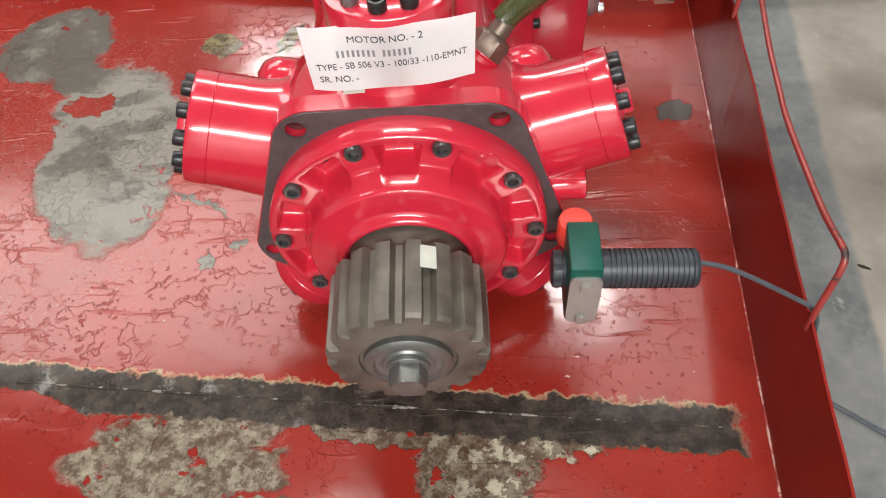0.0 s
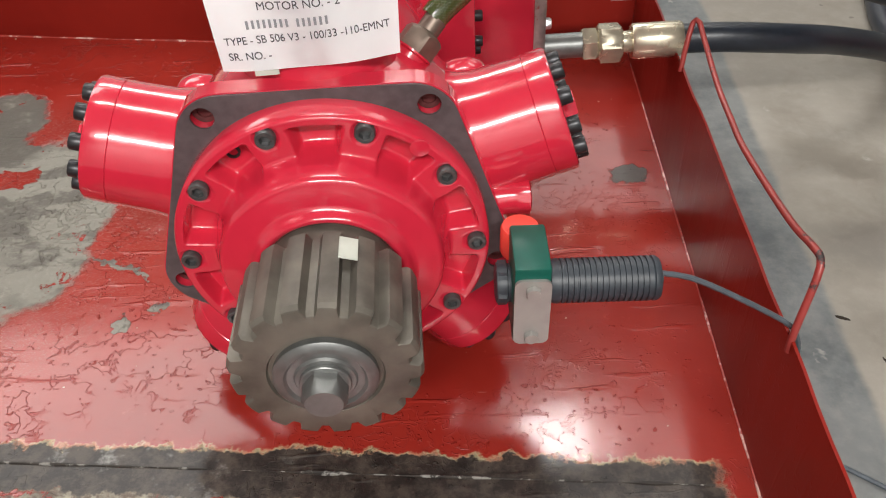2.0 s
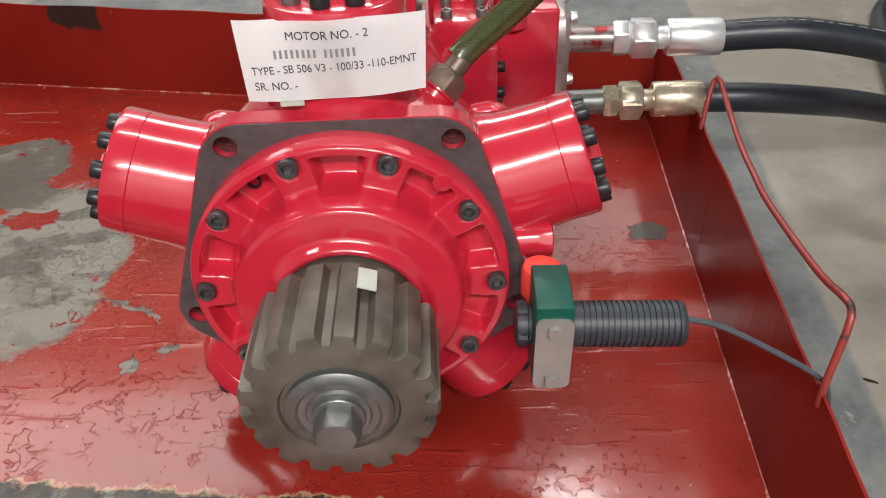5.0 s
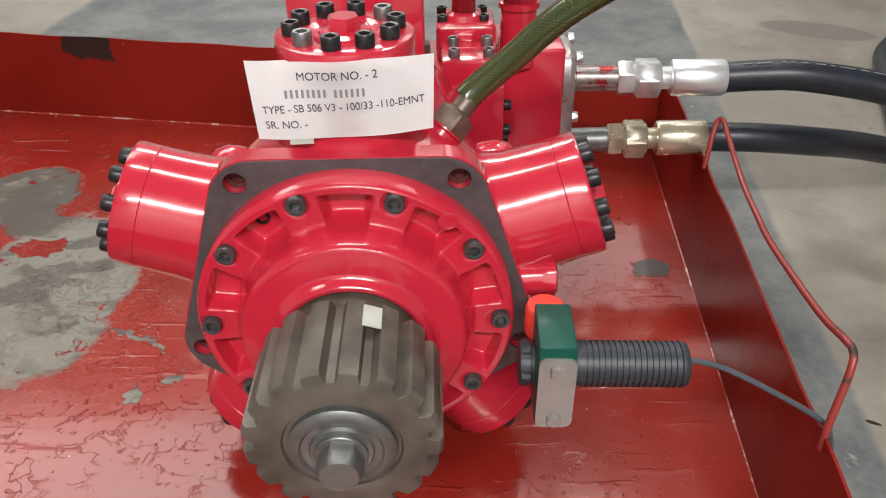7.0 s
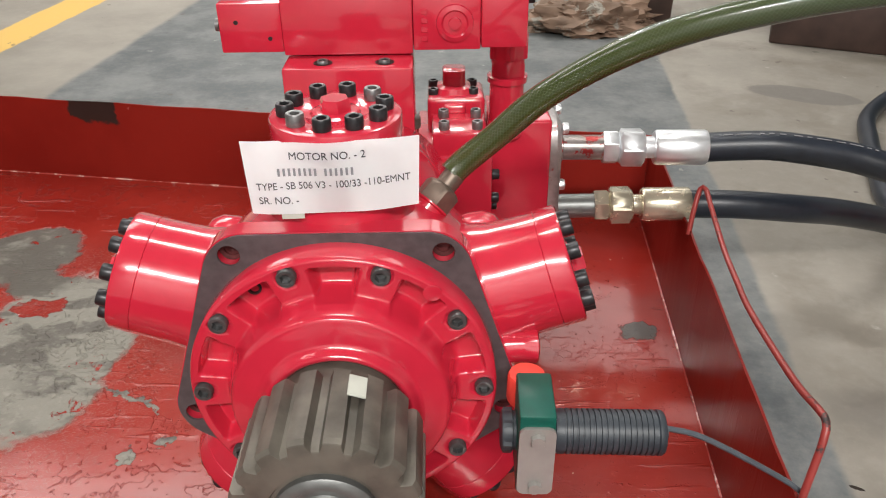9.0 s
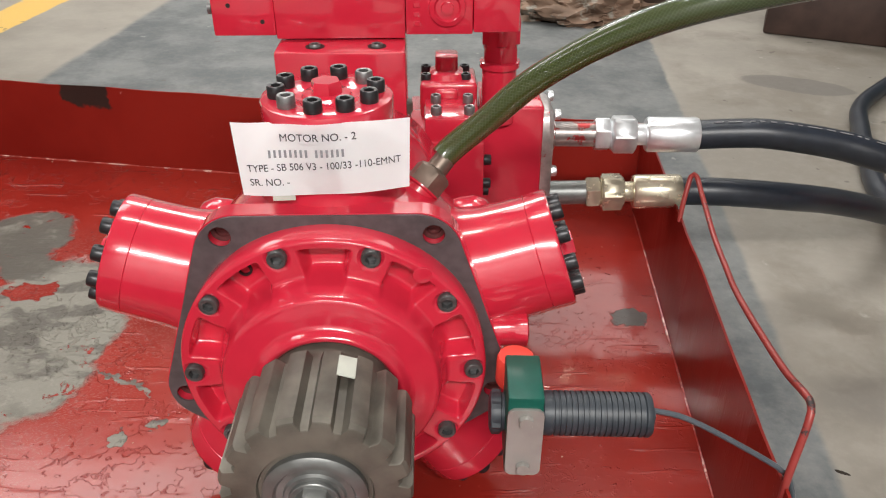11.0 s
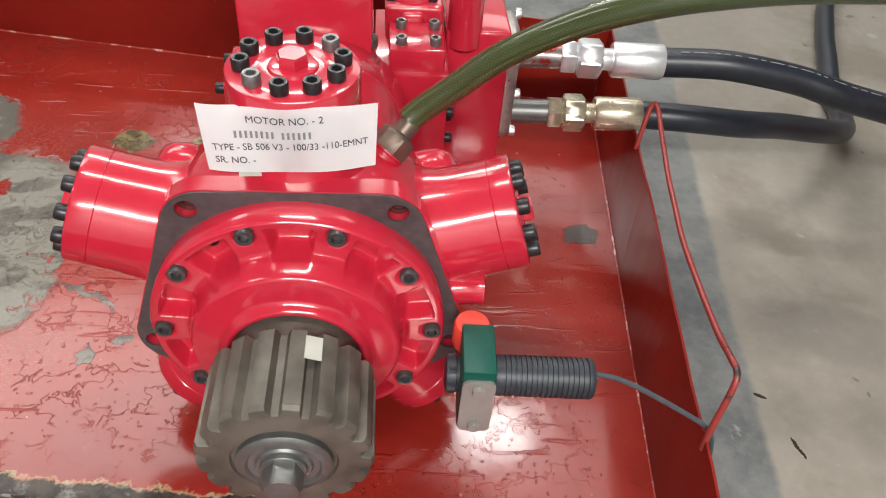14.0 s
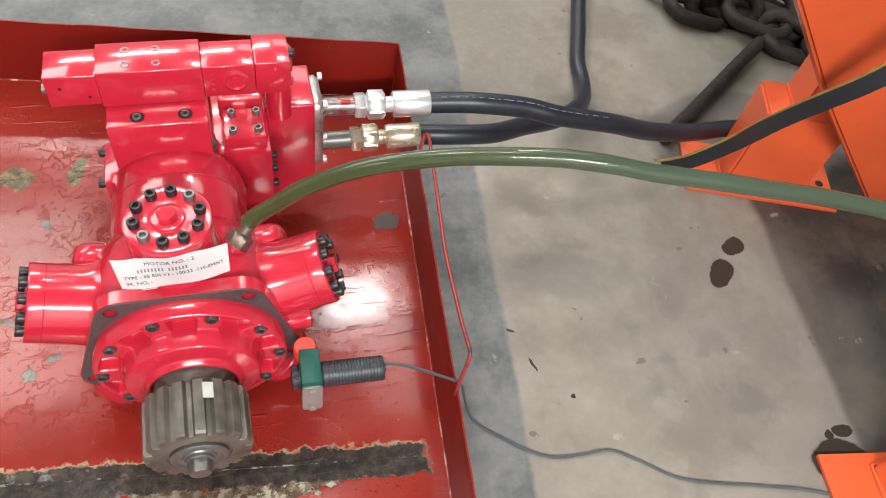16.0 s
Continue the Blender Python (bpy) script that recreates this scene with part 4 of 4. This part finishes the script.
part("hex_nut", lathe([(0.0245, 0, 6), (0.026, 0.004, 6), (0.026, 0.025, 6), (0.0215, 0.029), (0.0145, 0.032), (0.0145, 0.05), (0.01, 0.052)], 36), simple("bronzed_steel", (0.16, 0.12, 0.095), 0.42, 0.55, 0.2, 60), green, "dull bronzed hexagon nut", m=along(g0, g1))
part("adapter", lathe([(0.022, -0.055), (0.022, -0.002), (0.0265, 0.0), (0.0265, 0.002), (0.02, 0.003)], 30), M_RED, green, m=along(g0, g1))


def black_hose(label, points, start, ferrule, adapter, nut):
    th = hose("hydraulic_hose", label, points, 0.0282, M_RUBBER)
    o = Vector(points[0])
    a, b = Vector(start) - o, Vector((0, 0, 0))
    length = (b - a).length
    m = along(a, b)
    mw = m @ Matrix.Diagonal((1.24, 1.24, 1, 1))
    part("adapter", lathe([(0.0245, -0.01), (0.0245, 0.002), (0.0195, 0.004), (0.0195, length * 0.30), (0.015, length * 0.305)], 36), adapter, th, "bare steel adapter with red overspray", m=mw)
    part("lock_nut", lathe([(0.0255, length * 0.29, 6), (0.027, length * 0.30, 6), (0.027, length * 0.385, 6), (0.021, length * 0.40), (0.019, length * 0.405)], 36), nut, th, m=mw)
    part("swivel_nut", lathe([(0.021, length * 0.40), (0.0245, length * 0.405), (0.031, length * 0.42, 6), (0.031, length * 0.555, 6), (0.024, length * 0.575), (0.017, length * 0.58), (0.017, length * 0.66), (0.015, length * 0.67)], 36), nut, th, m=mw @ pose(0, 0, 0, 0, 0, 20))
    part("ferrule", lathe([(0.017, length * 0.64), (0.025, length * 0.645), (0.0275, length * 0.66), (0.0275, length * 0.985), (0.026, length), (0.022, length)], 36), ferrule, th, "crimped plated ferrule", m=mw)
    return th


rnd0 = random.Random(7)
HOSE_A = [(0.636, 0.622, 0.362), (0.70, 0.610, 0.371), (0.769, 0.597, 0.376), (0.895, 0.585, 0.362), (0.99, 0.568, 0.342), (1.163, 0.567, 0.3), (1.334, 0.601, 0.218), (1.528, 0.66, 0.136), (1.718, 0.735, 0.06), (1.80, 0.765, 0.026), (1.88, 0.775, 0.0)]
HOSE_B = [(0.626, 0.628, 0.237), (0.716, 0.614, 0.243), (0.84, 0.62, 0.232), (0.96, 0.675, 0.196), (1.083, 0.735, 0.150), (1.20, 0.83, 0.085), (1.285, 0.93, 0.03), (1.335, 1.04, 0.0), (1.36, 1.16, -0.006), (1.42, 1.33, -0.006), (1.50, 1.55, -0.006), (1.62, 1.8, -0.006), (1.9, 2.1, -0.006)]
hose_a = black_hose("thick black rubber hydraulic hose with bright zinc fittings", HOSE_A, (0.358, 0.638, 0.352), M_ZINC, M_ADAPT, M_ZINC)
black_hose("thick black rubber hydraulic hose with yellowish zinc fittings", HOSE_B, (0.358, 0.640, 0.222), M_YZINC, M_STEEL, M_YZINC)


# illegible white printing along the upper hose
line = spline(HOSE_A, 0.008)
x = 3
while x < 62:
    n = rnd0.choice((1, 2, 2, 3))
    pts = [q + Vector((0, -0.010, 0.0284)) - line[0] for q in line[x:x + n + 1]]
    if len(pts) > 1:
        part("printed_bar", tube(pts, 0.0010, 6, 0.008), M_PRINT, hose_a)
    x += n + rnd0.choice((1, 1, 2))


# ---- right-hand side: orange stand, strap, rod, chain ----
def orange_leg(x, y, turn, rows):
    """rows: height, and the two edges of the leg's face at that height."""
    th = empty("orange_stand", pose(x, y, FLOOR, 0, 0, turn), "orange painted steel stand leg bolted to the floor", "stand", "orange stand legs")
    base = part("base_plate", box(-0.26, 0.26, -0.11, 0.11, 0, 0.015, 0.003), M_ORANGE, th)
    for bx in (-0.22, 0.22):
        # dark disc laid on the plate; the bolt hole's shade is only colour
        part("bolt_hole", lathe([(0.014, 0), (0.014, 0.001), (0.001, 0.001)], 20), M_HOLE_SHADE, base, m=pose(bx, -0.05 if bx < 0 else 0.0, 0.015))
    leg = rings(bmesh.new(), [[(a, -0.075, z), (b, -0.075, z), (b, 0.075, z), (a, 0.075, z)] for z, a, b in rows])
    bmesh.ops.bevel(leg, geom=leg.edges[:], offset=0.008, segments=2, affect="EDGES")
    part("leg", leg, M_ORANGE, th)
    foot = [(rows[0][1], -0.075), (rows[0][2], -0.075), (rows[0][2], 0.075), (rows[0][1], 0.075)]
    for (ax, ay), (bx, by) in zip(foot, foot[1:] + foot[:1]):
        seam = [Vector((ax + (bx - ax) * i / 12, ay + (by - ay) * i / 12, 0.017)) for i in range(13)]
        part("weld_bead", tube(seam, 0.006, 8, 0.01, wobble=0.5), M_ORANGE, th)
    return th


stand = orange_leg(1.825, 0.59, -17, [(0.015, -0.135, 0.135), (0.34, -0.135, 0.135), (0.342, -0.05, 0.135), (0.70, -0.05, 0.135), (1.1, 0.02, 0.2)])
beam = bmesh.new()
rings(beam, [[(x, y, z), (x + 0.30, y, z), (x + 0.30, y + 0.05, z), (x, y + 0.05, z)] for x, y, z in ((2.16, 0.42, 0.0), (1.705, 0.40, 0.46), (1.37, 0.40, 0.84))])
bmesh.ops.bevel(beam, geom=[e for e in beam.edges if abs(e.verts[0].co.z - e.verts[1].co.z) > 0.1], offset=0.008, segments=2, affect="EDGES")
part("brace", beam, M_ORANGE, stand, m=stand.matrix_basis.inverted())
orange_leg(1.77, -0.50, -8, [(0.015, -0.12, 0.12), (0.3, 0.015, 0.255), (0.9, 0.285, 0.525), (1.3, 0.465, 0.705)])
strap = empty("black_strap", pose(1.6, 0.6, 0), "flat black belt with a yellow edge running up past the stand", "strap")
STRAP = [(1.50, 0.66, -0.02), (1.55, 0.62, 0.04), (1.607, 0.553, 0.19), (1.584, 0.422, 0.437), (1.591, 0.287, 0.683), (1.633, 0.255, 0.789), (1.711, 0.218, 0.946)]
pts = [Vector(p) - Vector((1.6, 0.6, 0)) for p in STRAP]
part("belt", tube(pts, 0.03, step=0.03, shape=[(-0.004, -0.026), (0.004, -0.026), (0.004, 0.026), (-0.004, 0.026)]), M_RUBBER, strap)
part("yellow_edge", tube([p + Vector((-0.019, 0.01, 0.016)) for p in pts], 0.004, 6, 0.03), M_YELLOW, strap)
bar = empty("steel_bar", pose(1.54, 0.76, 0), "dark round steel bar lying on the workshop floor", "bar")
part("bar", tube([(0.0, 0.0, 0.0), (0.2, 0.15, 0.0), (0.45, 0.34, 0.01), (0.8, 0.6, 0.02), (1.1, 0.82, 0.02)], 0.026, 16, 0.05), M_CHAIN, bar)
chain = empty("lifting_chain", pose(2.12, 1.30, FLOOR), "heap of thick rusty dark lifting chain on the floor", "chain")
LINK = finish(tube([(0.085 * math.cos(a) + math.copysign(0.035, math.cos(a)), 0.062 * math.sin(a), 0) for a in [2 * math.pi * i / 16 for i in range(17)]], 0.028, 12, 0.02, wobble=0.25), True, 60)
LINK.materials.append(M_CHAIN)
rnd = random.Random(4)
for i in range(20):
    k = i / 19
    x = -0.20 + 0.62 * k + rnd.uniform(-0.05, 0.05)
    y = 0.26 - 0.42 * k + 0.13 * math.sin(i * 1.9) + rnd.uniform(-0.03, 0.03)
    part("link", LINK, None, chain, m=pose(x, y, 0.035 + rnd.uniform(0, 0.05), 62 * (i % 2) + rnd.uniform(-12, 12), rnd.uniform(-12, 12), -35 + rnd.uniform(-30, 30)))

# ---- far side: rag heap, crate and machine bases ----
rag = empty("rag_heap", pose(0.86, 2.98, FLOOR), "heap of crumpled oily brown and grey rags on the floor", "rags")
bm = bmesh.new()
bmesh.ops.create_icosphere(bm, subdivisions=5, radius=1)
for v in bm.verts:
    n1 = noise.fractal(v.co * 1.7, 1.0, 2.0, 3)
    n2 = abs(noise.noise(v.co * 4.3)) + 0.6 * abs(noise.noise(v.co * 9 + Vector((3, 1, 2))))
    k = 0.8 + 0.35 * n1 + 0.28 * n2
    v.co = Vector((v.co.x * 0.34 * k, v.co.y * 0.2 * k, max(0.0, 0.02 + v.co.z * 0.13 * k)))
part("cloth", bm, M_RAG, rag)
crate = empty("steel_block", pose(1.12, 3.15, FLOOR), "dark brown grimy steel block on the floor", "block")
part("body", box(-0.1, 0.12, -0.12, 0.2, 0, 0.3, 0.01), M_BROWN, crate)
part("lip", box(-0.11, 0.13, -0.13, 0.21, 0.3, 0.32, 0.005), M_BROWN, crate)
for x, y, w, d, h, tn in ((1.95, 2.78, 0.6, 0.3, 0.22, -22), (2.35, 2.42, 0.5, 0.3, 0.34, -38)):
    th = empty("machine_base", pose(x, y, FLOOR, 0, 0, tn), "low grimy dark green machine base on the floor", "machine", "machine bases")
    part("body", box(-w / 2, w / 2, -d / 2, d / 2, 0, h, 0.012), M_DKGREEN if h > 0.3 else M_BROWN, th)
    part("top_plate", box(-w / 2 - 0.015, w / 2 + 0.015, -d / 2 - 0.015, d / 2 + 0.015, h, h + 0.02, 0.005), M_DKGREEN, th)
